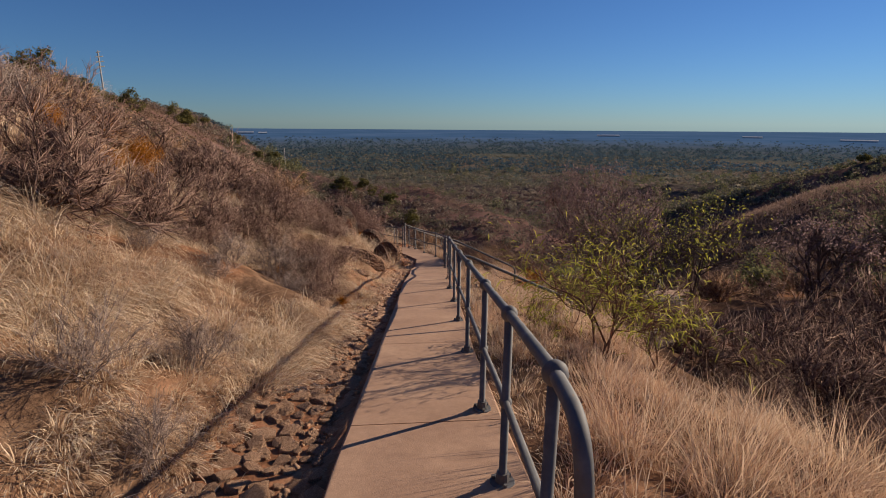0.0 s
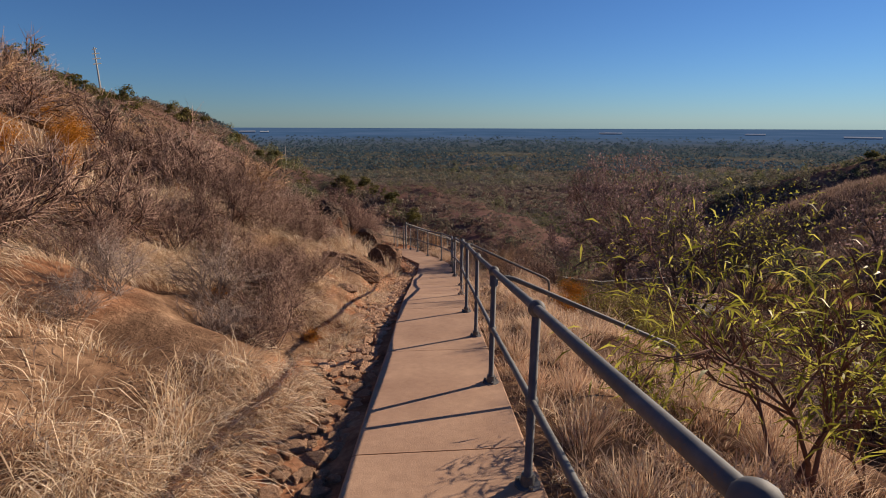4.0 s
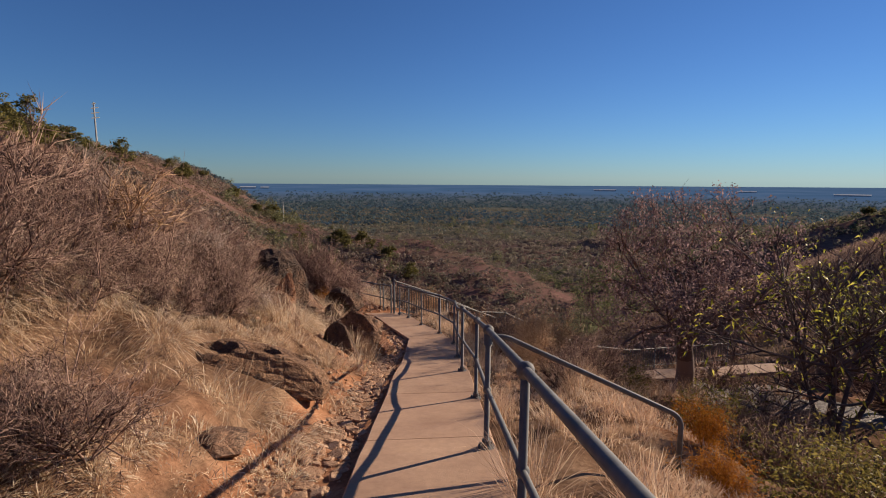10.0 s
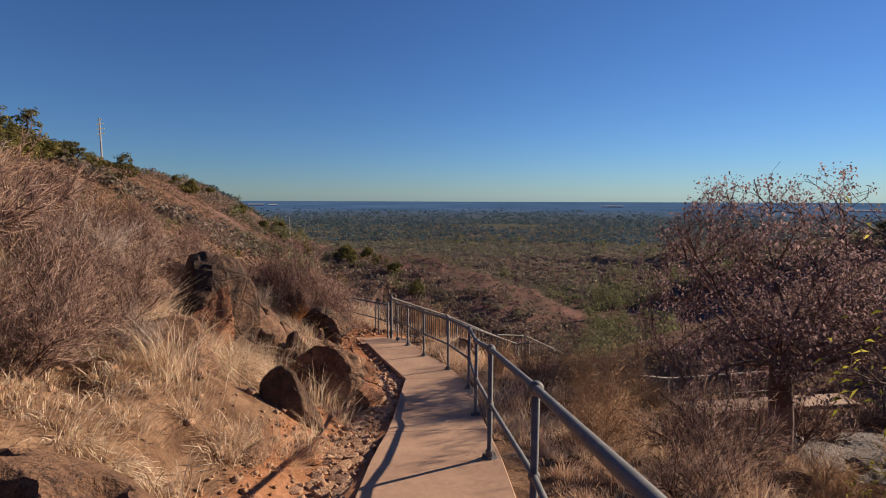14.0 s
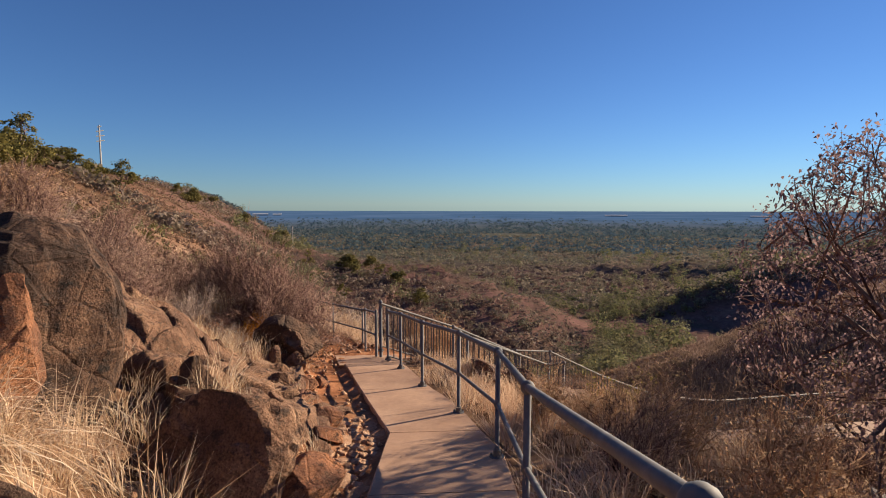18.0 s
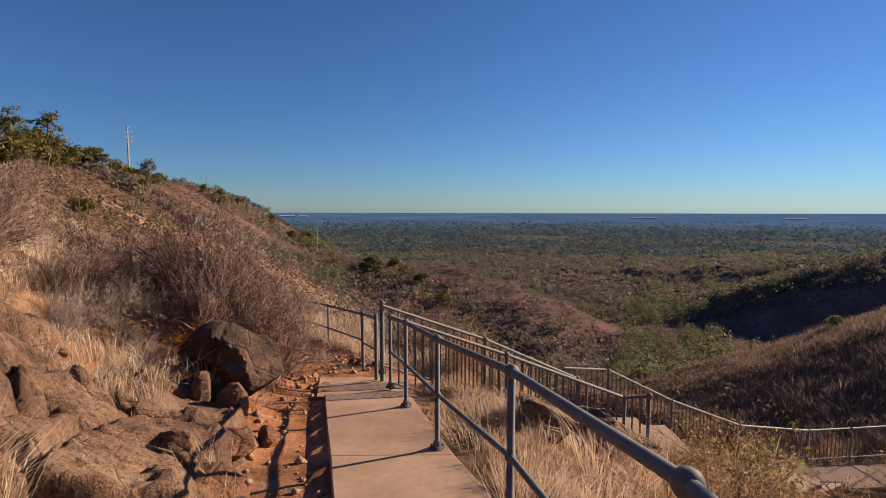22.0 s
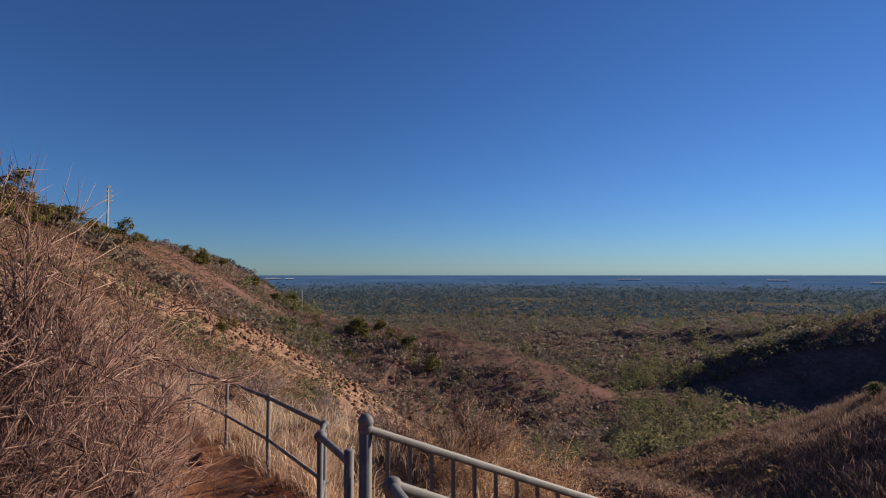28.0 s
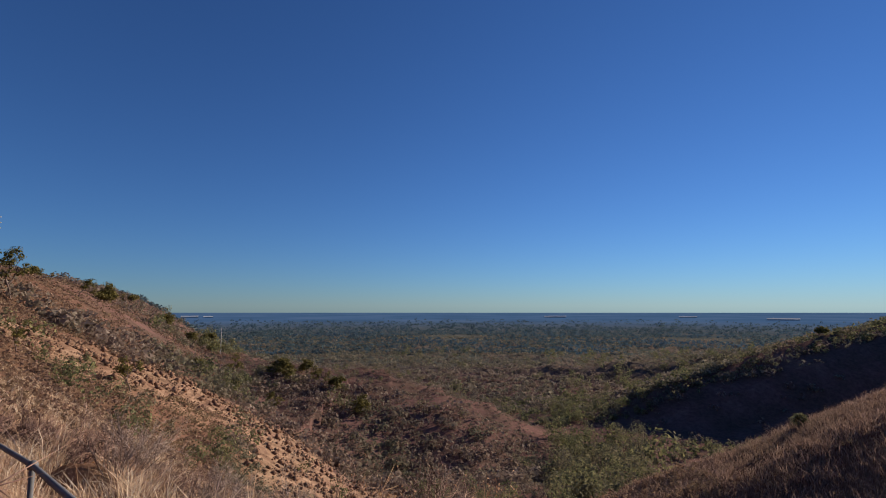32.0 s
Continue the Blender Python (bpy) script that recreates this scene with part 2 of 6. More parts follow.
M_GRASS = island_mat("dry_grass", [(0.0, (0.24, 0.145, 0.09)), (0.25, (0.54, 0.375, 0.245)), (0.6, (0.80, 0.63, 0.45)), (1.0, (0.90, 0.79, 0.63))], 0.75, (0.9, (0.42, 0.265, 0.18), 0.4), 0.38)
M_GRASS_PINK = island_mat("pink_dry_grass", [(0.0, (0.36, 0.225, 0.15)), (0.5, (0.66, 0.475, 0.335)), (1.0, (0.84, 0.69, 0.53))], 0.8, (0.8, (0.52, 0.31, 0.215), 0.45), 0.35)
M_TWIG = island_mat("brown_twigs", [(0.0, (0.065, 0.04, 0.035)), (0.4, (0.172, 0.104, 0.087)), (0.75, (0.315, 0.20, 0.162)), (1.0, (0.49, 0.35, 0.275))], 0.95, None, 0.18)
M_TWIG_DARK = island_mat("dark_red_brown_twigs", [(0.0, (0.075, 0.045, 0.042)), (0.4, (0.18, 0.105, 0.092)), (0.75, (0.30, 0.185, 0.155)), (1.0, (0.46, 0.32, 0.26))], 0.95, None, 0.2)
M_TWIG_GREY = island_mat("grey_twigs", [(0.0, (0.13, 0.095, 0.085)), (0.5, (0.24, 0.18, 0.16)), (1.0, (0.42, 0.34, 0.29))], 0.95)
M_TWIG_RED = island_mat("red_brown_twigs", [(0.0, (0.22, 0.12, 0.072)), (0.5, (0.44, 0.265, 0.16)), (1.0, (0.66, 0.47, 0.30))], 0.95, None, 0.35)
M_RUST = island_mat("rust_orange_foliage", [(0.0, (0.24, 0.085, 0.015)), (0.5, (0.42, 0.16, 0.02)), (1.0, (0.55, 0.26, 0.04))], 0.9, None, 0.2)
M_LEAF = island_mat("yellow_green_leaves", [(0.0, (0.12, 0.125, 0.02)), (0.5, (0.29, 0.28, 0.042)), (1.0, (0.54, 0.49, 0.11))], 0.5, None, 0.55)
M_DEADLEAF = island_mat("withered_leaves", [(0.0, (0.125, 0.08, 0.083)), (0.6, (0.225, 0.15, 0.152)), (1.0, (0.36, 0.255, 0.25))], 0.8, None, 0.5)
M_BARK = island_mat("dark_bark", [(0.0, (0.09, 0.064, 0.058)), (1.0, (0.20, 0.15, 0.135))], 0.9)
M_BARK_RED = island_mat("red_brown_bark", [(0.0, (0.12, 0.06, 0.045)), (1.0, (0.22, 0.12, 0.09))], 0.9)
# crown greens with blue raised, so the valley's haze sits in their colour
M_CROWN = island_mat("bush_crown", [(0.0, (0.075, 0.085, 0.045)), (0.5, (0.15, 0.158, 0.078)), (1.0, (0.28, 0.265, 0.125))], 0.9, (0.05, (0.19, 0.15, 0.12), 0.6), 0.35)
M_SCRUB = island_mat("far_scrub", [(0.0, (0.125, 0.074, 0.06)), (0.5, (0.225, 0.14, 0.104)), (1.0, (0.38, 0.27, 0.19))], 0.95, (0.05, (0.2, 0.155, 0.085), 0.6), 0.35)
# the scrub again, pushed towards blue: valley haze put into the base colour
M_SCRUB_HAZE = island_mat("hazed_scrub", [(0.0, (0.11, 0.08, 0.07)), (0.5, (0.20, 0.148, 0.124)), (1.0, (0.33, 0.265, 0.215))], 0.95, (0.03, (0.145, 0.145, 0.095), 0.8), 0.35)
M_HEATH = island_mat("mauve_brown_heath", [(0.0, (0.14, 0.09, 0.075)), (0.5, (0.27, 0.18, 0.145)), (1.0, (0.44, 0.315, 0.25))], 0.95, (0.06, (0.22, 0.16, 0.115), 0.5), 0.4)
M_WOOD = island_mat("plain_forest", [(0.0, (0.10, 0.10, 0.075)), (0.5, (0.185, 0.172, 0.125)), (1.0, (0.32, 0.285, 0.215))], 0.95, (0.006, (0.26, 0.195, 0.165), 0.75), 0.4)
# blue-green tones carry the far plain's haze in the leaf colour
M_WOOD_HAZE = island_mat("hazed_forest", [(0.0, (0.05, 0.085, 0.105)), (0.5, (0.08, 0.122, 0.14)), (1.0, (0.12, 0.168, 0.18))], 0.95, (0.005, (0.075, 0.13, 0.18), 0.8), 0.35)
M_WHITE, nt, p = mat("white_roofing", 0.6)
nt.links.new(ramp(nt, per_object(nt), [(0.0, (0.42, 0.42, 0.42)), (1.0, (0.55, 0.55, 0.55))]), p.inputs["Base Color"])
M_POLE, nt, p = mat("pale_concrete_pole", 0.8)
nt.links.new(ramp(nt, noise_tex(nt, coords(nt), 3.0), [(0.3, (0.24, 0.235, 0.23)), (0.7, (0.36, 0.35, 0.34))]), p.inputs["Base Color"])

M_SIGN, nt, p = mat("dark_sign_paint", 0.5)
nt.links.new(ramp(nt, noise_tex(nt, coords(nt), 12.0), [(0.3, (0.035, 0.03, 0.04)), (0.7, (0.07, 0.06, 0.075))]), p.inputs["Base Color"])
M_GUM = island_mat("dark_gum_leaves", [(0.0, (0.06, 0.056, 0.02)), (0.55, (0.13, 0.115, 0.036)), (1.0, (0.25, 0.21, 0.07))], 0.6, None, 0.35)
M_OLIVE = island_mat("olive_leaves", [(0.0, (0.09, 0.075, 0.022)), (0.55, (0.20, 0.165, 0.046)), (1.0, (0.36, 0.29, 0.09))], 0.6, None, 0.4)


# ---------------------------------------------------------------- terrain
POST_Y = [1.2, 2.21, 3.3, 5.0, 6.70, 8.49, 9.91, 11.63, 13.78, 15.52, 17.6, 19.28, 20.89, 22.56, 24.0, 25.2]
POST_X = [0.355, 0.43, 0.49, 0.60, 0.70, 0.83, 0.895, 1.025, 1.27, 1.31, 1.475, 1.59, 1.37, 0.94, 0.565, 0.27]
POST_Z = [0.712, 0.518, 0.32, 0.0, -0.32, -0.675, -0.90, -1.235, -1.78, -2.10, -2.65, -2.93, -3.165, -3.42, -3.60, -3.80]
ZP_Y = [-5000, -30] + POST_Y + [27.0, 28.8, 31.3, 33.5, 36.0, 60, 6000]
ZP_Z = [7.0, 6.6] + POST_Z + [-4.13, -4.40, -4.58, -4.76, -4.95, -10.0, -1130]
LEFT_Y = [-40, 2.2, 6.0, 10.5, 14.5, 17.0, 20.15, 24.8, 26.3, 29.0, 31.0, 33.5, 36.0, 40]
LEFT_X = [-0.9, -0.60, -0.39, -0.13, 0.11, 0.30, 0.50, -0.62, -0.92, -2.2, -3.5, -5.7, -7.8, -10.5]
RIGHT_Y = [-40, 2.2, 5.0, 8.5, 11.63, 13.9, 18.2, 19.4, 21.4, 22.7, 25.6, 26.3, 40]
RIGHT_X = [0.35, 0.60, 0.69, 0.93, 1.12, 1.33, 1.60, 1.68, 1.38, 1.02, 0.38, 0.30, 0.0]
CREEK_Y = [-5000, -20, 5, 16, 20.5, 23, 27, 33, 45, 70, 100, 200, 400, 1000, 6000]
CREEK_Z = [2.0, 1.5, -1.8, -3.85, -5.5, -6.4, -8.8, -11.5, -17, -26, -37, -60, -72, -76, -76]
TRAIL = [(-0.3, 26.0, -3.93), (-1.0, 27.3, -4.22), (-2.15, 29.2, -4.45), (-3.25, 30.5, -4.57), (-4.55, 32.1, -4.70), (-5.7, 33.5, -4.80), (-6.9, 34.9, -4.90), (-8.2, 36.1, -4.95), (-11.0, 37.2, -5.2)]
STAIR = [(0.3, 25.95, -3.95), (1.9, 25.85, -4.45), (3.7, 25.95, -5.15), (4.9, 26.2, -5.25), (4.9, 29.0, -6.15), (9.5, 31.1, -8.62), (13.0, 32.7, -9.52), (22, 33.0, -9.4)]
SPUR = [(-92, 418, -37), (-18, 300, -36), (8, 300, -35), (72, 265, -52), (112, 248, -72)]
RIDGE = [(125, 296, -75), (175, 288, -51), (250, 284, -29), (354, 278, -9), (700, 260, 12)]
RIDGE_B = [(60, 620, -76), (260, 520, -62), (600, 430, -30), (1000, 400, -8)]


def lattice(ix, iy, seed):
    h = np.sin(ix * 127.1 + iy * 311.7 + seed * 74.7) * 43758.5453
    return h - np.floor(h)


def vnoise(x, y, seed=0):
    ix, iy = np.floor(x), np.floor(y)
    fx, fy = x - ix, y - iy
    fx, fy = fx * fx * (3 - 2 * fx), fy * fy * (3 - 2 * fy)
    a, b = lattice(ix, iy, seed), lattice(ix + 1, iy, seed)
    c, d = lattice(ix, iy + 1, seed), lattice(ix + 1, iy + 1, seed)
    return (a + (b - a) * fx) * (1 - fy) + (c + (d - c) * fx) * fy - 0.5


def sstep(v, a, b):
    t = np.clip((v - a) / (b - a), 0, 1)
    return t * t * (3 - 2 * t)


def smax(a, b, k):
    return 0.5 * (a + b + np.sqrt((a - b) ** 2 + k * k))


def smin(a, b, k):
    return 0.5 * (a + b - np.sqrt((a - b) ** 2 + k * k))


def along(poly, x, y):
    """Distance to a polyline of (x, y, z) and the height of its nearest point."""
    best, zz = np.full(np.shape(x), 1e9), np.zeros(np.shape(x))
    for (x0, y0, z0), (x1, y1, z1) in zip(poly, poly[1:]):
        dx, dy = x1 - x0, y1 - y0
        t = np.clip(((x - x0) * dx + (y - y0) * dy) / (dx * dx + dy * dy), 0, 1)
        d = np.hypot(x - x0 - t * dx, y - y0 - t * dy)
        zz = np.where(d < best, z0 + t * (z1 - z0), zz)
        best = np.minimum(best, d)
    return best, zz


def path_z(y):
    return np.interp(y, ZP_Y, ZP_Z)


def height(x, y):
    x, y = np.asarray(x, float), np.asarray(y, float)
    r = np.hypot(x, y)
    zp = path_z(y)
    dl = np.interp(y, LEFT_Y, LEFT_X) - x
    dr = x - np.interp(y, RIGHT_Y, RIGHT_X)
    # left: stone drain, then the hillside; right: bank down to the creek
    left = zp - 0.085 * sstep(dl, 0.0, 0.10) + 0.50 * 0.5 * (dl - 0.85 + np.sqrt((dl - 0.85) ** 2 + 0.12)) * (dl > 0) - 0.03
    left = left + 0.30 * sstep(dl, 0.5, 1.05) * (1 - sstep(dl, 3.0, 6.0)) * sstep(y, 11.8, 13.2) * (1 - sstep(y, 17.3, 18.4))
    left = smin(left, 21.0 + 0 * x, 0.8)
    bank = zp - 0.03 - 0.15 * np.clip(dr, 0, 4) - 0.44 * 0.5 * (dr - 2.35 + np.sqrt((dr - 2.35) ** 2 + 0.6)) + 0.09
    bank = bank - 0.45 * sstep(y, 20.5, 23.5) * sstep(dr, 0.9, 3.0)
    bank = bank - 0.11 * (1 - sstep(dr, 0.12, 0.7))
    creek = np.interp(y, CREEK_Y, CREEK_Z) + 0.25 * vnoise(x * 0.5, y * 0.5, 3)
    right_hill = -9.5 + 0.43 * (x - 47) - 0.42 * (y - 63)
    right_hill = right_hill + 0.8 - 0.17 * np.clip(66 - 0.68 * x - 0.73 * y, 0, 16)
    right_hill = right_hill - 0.36 * np.maximum(0.68 * x + 0.73 * y - 77, 0)
    right_hill = smin(right_hill, 1.0 - 0.045 * r, 3.0)
    tx = np.interp(y, [26.0, 27.8, 29.6, 30.9, 32.5, 33.9, 35.3, 38.0, 60.0], [0.2, -0.9, -1.95, -3.0, -4.3, -5.5, -6.7, -9.5, -25.0])
    fall = 0.55 * np.maximum(x - tx - 3.0, 0) * sstep(y, 26.6, 29.5) * (1 - sstep(x, 8, 14))
    near = np.where(dl > 0, left, np.where(dr > 0, smax(smax(bank, creek, 0.3), right_hill, 1.0), zp - 0.06))
    near = near - np.minimum(fall, 9.0) - 0.22 * np.clip(dl - 0.6, 0, 9) * sstep(y, 32.5, 37.5)
    # beyond the end of the path the ground falls away to the valley
    fplane = smin(8 - 0.62 * (x + 101) - 0.196 * (y - 191), 14.0 + 0 * x, 6.0)
    d1, z1 = along(SPUR, x, y)
    d2, z2 = along(RIDGE, x, y)
    d3, z3 = along(RIDGE_B, x, y)
    ridge = z2 - np.where(y < 288, 1.1 * np.sqrt(np.maximum(d2 - 13, 0) ** 2 + 30), 0.30 * np.sqrt(d2 * d2 + 60)) + 4
    far = smax(smax(fplane, right_hill, 3.0), np.interp(y, CREEK_Y, CREEK_Z) - 1, 5.0)
    far = smax(smax(far, z1 - np.where(y < np.interp(x, [q[0] for q in SPUR], [q[1] for q in SPUR]), 0.15, 0.42) * np.sqrt(d1 * d1 + 200) + 4, 4.0), ridge, 4.0)
    far = smax(far, z3 - 0.35 * d3, 6.0)
    plain = -76 + 8.0 * sstep(r, 1300, 4900) + 0 * x
    far = np.where(r > 900, far + (plain - far) * sstep(r, 900, 1500), far)
    k = sstep(y - np.where(x < 0, 0.42, 0.25) * np.minimum(np.abs(x), 80), 33.5, 105)
    z = near + (far - near) * k
    # roughness at several scales, none on the path itself
    off = sstep(np.maximum(dl, dr), 0.1, 1.6)
    off = np.where(y > 26.2, 1.0, off)
    z = z + off * (1 - sstep(r, 38, 70)) * (0.42 * vnoise(x * 0.7, y * 0.7, 1) + 0.26 * vnoise(x * 2.0, y * 2.0, 2))
    z = z + sstep(r, 40, 140) * (3.0 * vnoise(x * 0.045, y * 0.045, 5) + 1.2 * vnoise(x * 0.15, y * 0.15, 6)) * (1 - sstep(r, 900, 1500))
    for poly, wide in ((TRAIL, 0.75), (STAIR, 0.75)):
        d, zt = along(poly, x, y)
        cut = zt - (0.12 if poly is STAIR else 0.0) + 0.05 * vnoise(x * 3, y * 3, 8)
        z = np.where(y > 25.9, z + (cut - z) * (1 - sstep(d, wide, wide + 1.0)), z)
    return z


def hz(x, y):
    return float(height(np.array([x]), np.array([y]))[0])


def spread(lo, hi, step, far_lo, far_hi, g_lo, g_hi):
    v = list(np.arange(lo, hi + step / 2, step))
    s, p = step, v[-1]
    while p < far_hi:
        s *= g_hi
        p += s
        v.append(p)
    s, p = step, v[0]
    while p > far_lo:
        s *= g_lo
        p -= s
        v.insert(0, p)
    return np.array(v)


def grid_mesh(name, xs, ys):
    X, Y = np.meshgrid(xs, ys)
    Z = height(X, Y)
    V = np.stack([X, Y, Z], -1).reshape(-1, 3)
    n, m = len(xs), len(ys)
    idx = np.arange(n * m).reshape(m, n)
    F = np.stack([idx[:-1, :-1], idx[:-1, 1:], idx[1:, 1:], idx[1:, :-1]], -1).reshape(-1, 4)
    return V, F


def raw_mesh(name, V, F, smooth=False):
    """A mesh from vertex and face arrays; faces all of one size."""
    me = bpy.data.meshes.new(name)
    V, F = np.asarray(V, np.float32), np.asarray(F, np.int32)
    k = F.shape[1]
    me.vertices.add(len(V))
    me.vertices.foreach_set("co", V.ravel())
    me.loops.add(F.size)
    me.loops.foreach_set("vertex_index", F.ravel())
    me.polygons.add(len(F))
    me.polygons.foreach_set("loop_start", np.arange(0, F.size, k, dtype=np.int32))
    if smooth:
        me.polygons.foreach_set("use_smooth", np.ones(len(F), bool))
    me.update(calc_edges=True)
    return me


xs = spread(-7, 11, 0.14, -24000, 24000, 1.07, 1.07)
ys = spread(-2, 36, 0.14, -24000, 30000, 1.14, 1.058)
V, F = grid_mesh("ground", xs, ys)
me = raw_mesh("ground", V, F, True)
gx, gy = V[:, 0].astype(float), V[:, 1].astype(float)
gr = np.hypot(gx, gy)
d_tr, _ = along(TRAIL, gx, gy)
SCAR = [(-56, 118, 0), (-51.7, 127.8, 0), (-47.3, 138, 0), (-48, 153, 0), (-44, 171, 0), (-38, 188, 0), (-28.9, 185.4, 0), (-16.4, 164.4, 0), (-7.3, 156, 0), (-1.5, 139, 0), (4, 120, 0)]


def scar_distance(x, y):
    """Distance to the bare scar, which widens downhill."""
    return along(SCAR, x, y)[0] / (1.2 + 1.3 * sstep(x, -50, -5))


dl_ = np.interp(gy, LEFT_Y, LEFT_X) - gx
drain_soil = ((dl_ > 0) & (dl_ < 0.95) & (gy < 27)) * 0.6 + ((gx < 0.2) & (gx > -3.5) & (gy > 22.5) & (gy < 27.5)) * 0.8
zones = {
    "soil": np.clip((1 - sstep(d_tr, 0.6, 1.6)) * (gy > 25.5) + drain_soil , 0, 1),
    "hill": np.clip(sstep(gr, 22, 55) + 0.8 * sstep(dl_, 4.5, 8.5) + 0.9 * sstep(gx - np.interp(gy, RIGHT_Y, RIGHT_X), 2.0, 3.6) * (gy < 20), 0, 1),
    "scar": 1 - sstep(scar_distance(gx, gy) + 7 * vnoise(gx * 0.09, gy * 0.09, 9), 5.0, 14.0),
    "plain": sstep(gr + 120 * vnoise(gx * 0.01, gy * 0.01, 4), 480, 760) * (1 - sstep(V[:, 2], -56, -40)),
    # valley and distance mask the haze tints in the ground colour
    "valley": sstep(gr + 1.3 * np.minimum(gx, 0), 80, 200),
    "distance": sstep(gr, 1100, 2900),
}
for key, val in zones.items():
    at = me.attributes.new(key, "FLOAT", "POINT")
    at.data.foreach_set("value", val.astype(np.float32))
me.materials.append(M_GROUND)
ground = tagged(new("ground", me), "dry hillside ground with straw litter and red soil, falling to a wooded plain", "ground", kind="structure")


def part(name, bm, material, parent, label=""):
    """Links a bmesh as one mesh object under a thing or a part."""
    me = bpy.data.meshes.new(name)
    bm.to_mesh(me)
    bm.free()
    me.materials.append(material)
    ob = new(name, me)
    ob.parent = parent
    if label:
        ob["label"] = label
    return ob


def link_mesh(name, me, material, parent=None, label=""):
    if not me.materials:
        me.materials.append(material)
    ob = new(name, me)
    if parent:
        ob.parent = parent
    if label:
        ob["label"] = label
    return ob


# ---------------------------------------------------------------- concrete path
def slab_mesh(y0, y1):
    stations = np.linspace(y0, y1, 5)
    V, F = [], []
    for i, y in enumerate(stations):
        xl, xr, z = np.interp(y, LEFT_Y, LEFT_X), np.interp(y, RIGHT_Y, RIGHT_X), float(path_z(y))
        e = 0.012 if 0 < i < len(stations) - 1 else 0.02
        drop = 0.0 if 0 < i < len(stations) - 1 else 0.006
        V += [(xl, y, z - 0.2), (xl, y, z - 0.015 - drop), (xl + e, y, z - drop), (xr - e, y, z - drop), (xr, y, z - 0.015 - drop), (xr, y, z - 0.2)]
    for i in range(len(stations) - 1):
        a, b = 6 * i, 6 * i + 6
        for k in range(5):
            F.append((a + k, a + k + 1, b + k + 1, b + k))
    me = bpy.data.meshes.new("slab")
    n = 6 * (len(stations) - 1)
    me.from_pydata(V, [], F + [(0, 1, 2, 3, 4, 5), tuple(n + k for k in (5, 4, 3, 2, 1, 0))])
    me.update()
    return me


path = tagged(new("path"), "narrow reddish concrete path descending the hillside, cast in slabs", "path", kind="structure")
JOINTS = [-6.6, -4.2, -1.8, 0.65, 3.1, 5.46, 7.9, 10.3, 12.0, 14.14, 16.8, 18.5, 20.15, 22.4, 24.75]
for a, b in zip(JOINTS, JOINTS[1:]):
    link_mesh("slab", slab_mesh(a + 0.006, b - 0.006), M_CONC, path)


def ribbon(y0, y1, dz):
    ys = np.linspace(y0, y1, 60)
    V, F = [], []
    for y in ys:
        z = float(path_z(y)) + dz
        xl, xr = np.interp(y, LEFT_Y, LEFT_X) + 0.02, np.interp(y, RIGHT_Y, RIGHT_X) - 0.02
        V += [(xl, y, z), (xr, y, z), (xl, y, z - 0.1), (xr, y, z - 0.1)]
    for i in range(len(ys) - 1):
        a, b = 4 * i, 4 * i + 4
        F += [(a, a + 1, b + 1, b), (a + 2, b + 2, b + 3, a + 3)]
    me = bpy.data.meshes.new("joint_bed")
    me.from_pydata(V, [], F)
    return me


link_mesh("joint_bed", ribbon(-6.5, 24.7, -0.022), M_JOINT, path, "dark dirt in the joints")
# rough landing at the foot of the path
V, F = [], []
for j, y in enumerate(np.linspace(24.77, 26.45, 14)):
    for i in range(14):
        u = i / 13
        xl, xr = np.interp(y, LEFT_Y, LEFT_X) - 0.1, np.interp(y, RIGHT_Y, RIGHT_X) + 0.12
        x = xl + u * (xr - xl)
        V.append((x, y, float(path_z(y)) - 0.045 + 0.02 * float(vnoise(np.array(x * 5), np.array(y * 5), 7))))
for j in range(13):
    for i in range(13):
        a = j * 14 + i
        F.append((a, a + 1, a + 15, a + 14))
me = bpy.data.meshes.new("landing")
me.from_pydata(V, [], F)
link_mesh("landing", me, M_CONC, path, "rough dusty concrete landing")


# ---------------------------------------------------------------- tubes and rails
def tubes(paths, radii, sides=10, closed=True):
    """Round tubes along polylines, as vertex and quad arrays."""
    V, F = [], []
    for pts, rad in zip(paths, radii):
        pts = [Vector(q) for q in pts]
        base = len(V)
        prev = None
        for i, q in enumerate(pts):
            d = (pts[min(i + 1, len(pts) - 1)] - pts[max(i - 1, 0)]).normalized()
            ref = Vector((0, 0, 1)) if abs(d.z) < 0.9 else Vector((0, 1, 0))
            u = d.cross(ref).normalized() if prev is None else (prev - d * prev.dot(d)).normalized()
            prev = u
            v = d.cross(u)
            r = rad[i] if isinstance(rad, (list, tuple)) else rad
            for k in range(sides):
                a = 2 * math.pi * k / sides
                V.append(q + (u * math.cos(a) + v * math.sin(a)) * r)
        for i in range(len(pts) - 1):
            for k in range(sides):
                a, b = base + i * sides + k, base + i * sides + (k + 1) % sides
                F.append((a, b, b + sides, a + sides))
        if closed:
            for i in (0, len(pts) - 1):
                c = len(V)
                V.append(pts[i])
                for k in range(0, sides, 2):
                    a = base + i * sides + k
                    F.append((c, a, base + i * sides + (k + 1) % sides, base + i * sides + (k + 2) % sides))
    return V, F


def tube_part(name, paths, radii, material, parent, label="", sides=10):
    V, F = tubes(paths, radii, sides)
    me = bpy.data.meshes.new(name)
    me.from_pydata([tuple(v) for v in V], [], F)
    me.polygons.foreach_set("use_smooth", np.ones(len(F), bool))
    me.update()
    return link_mesh(name, me, material, parent, label)


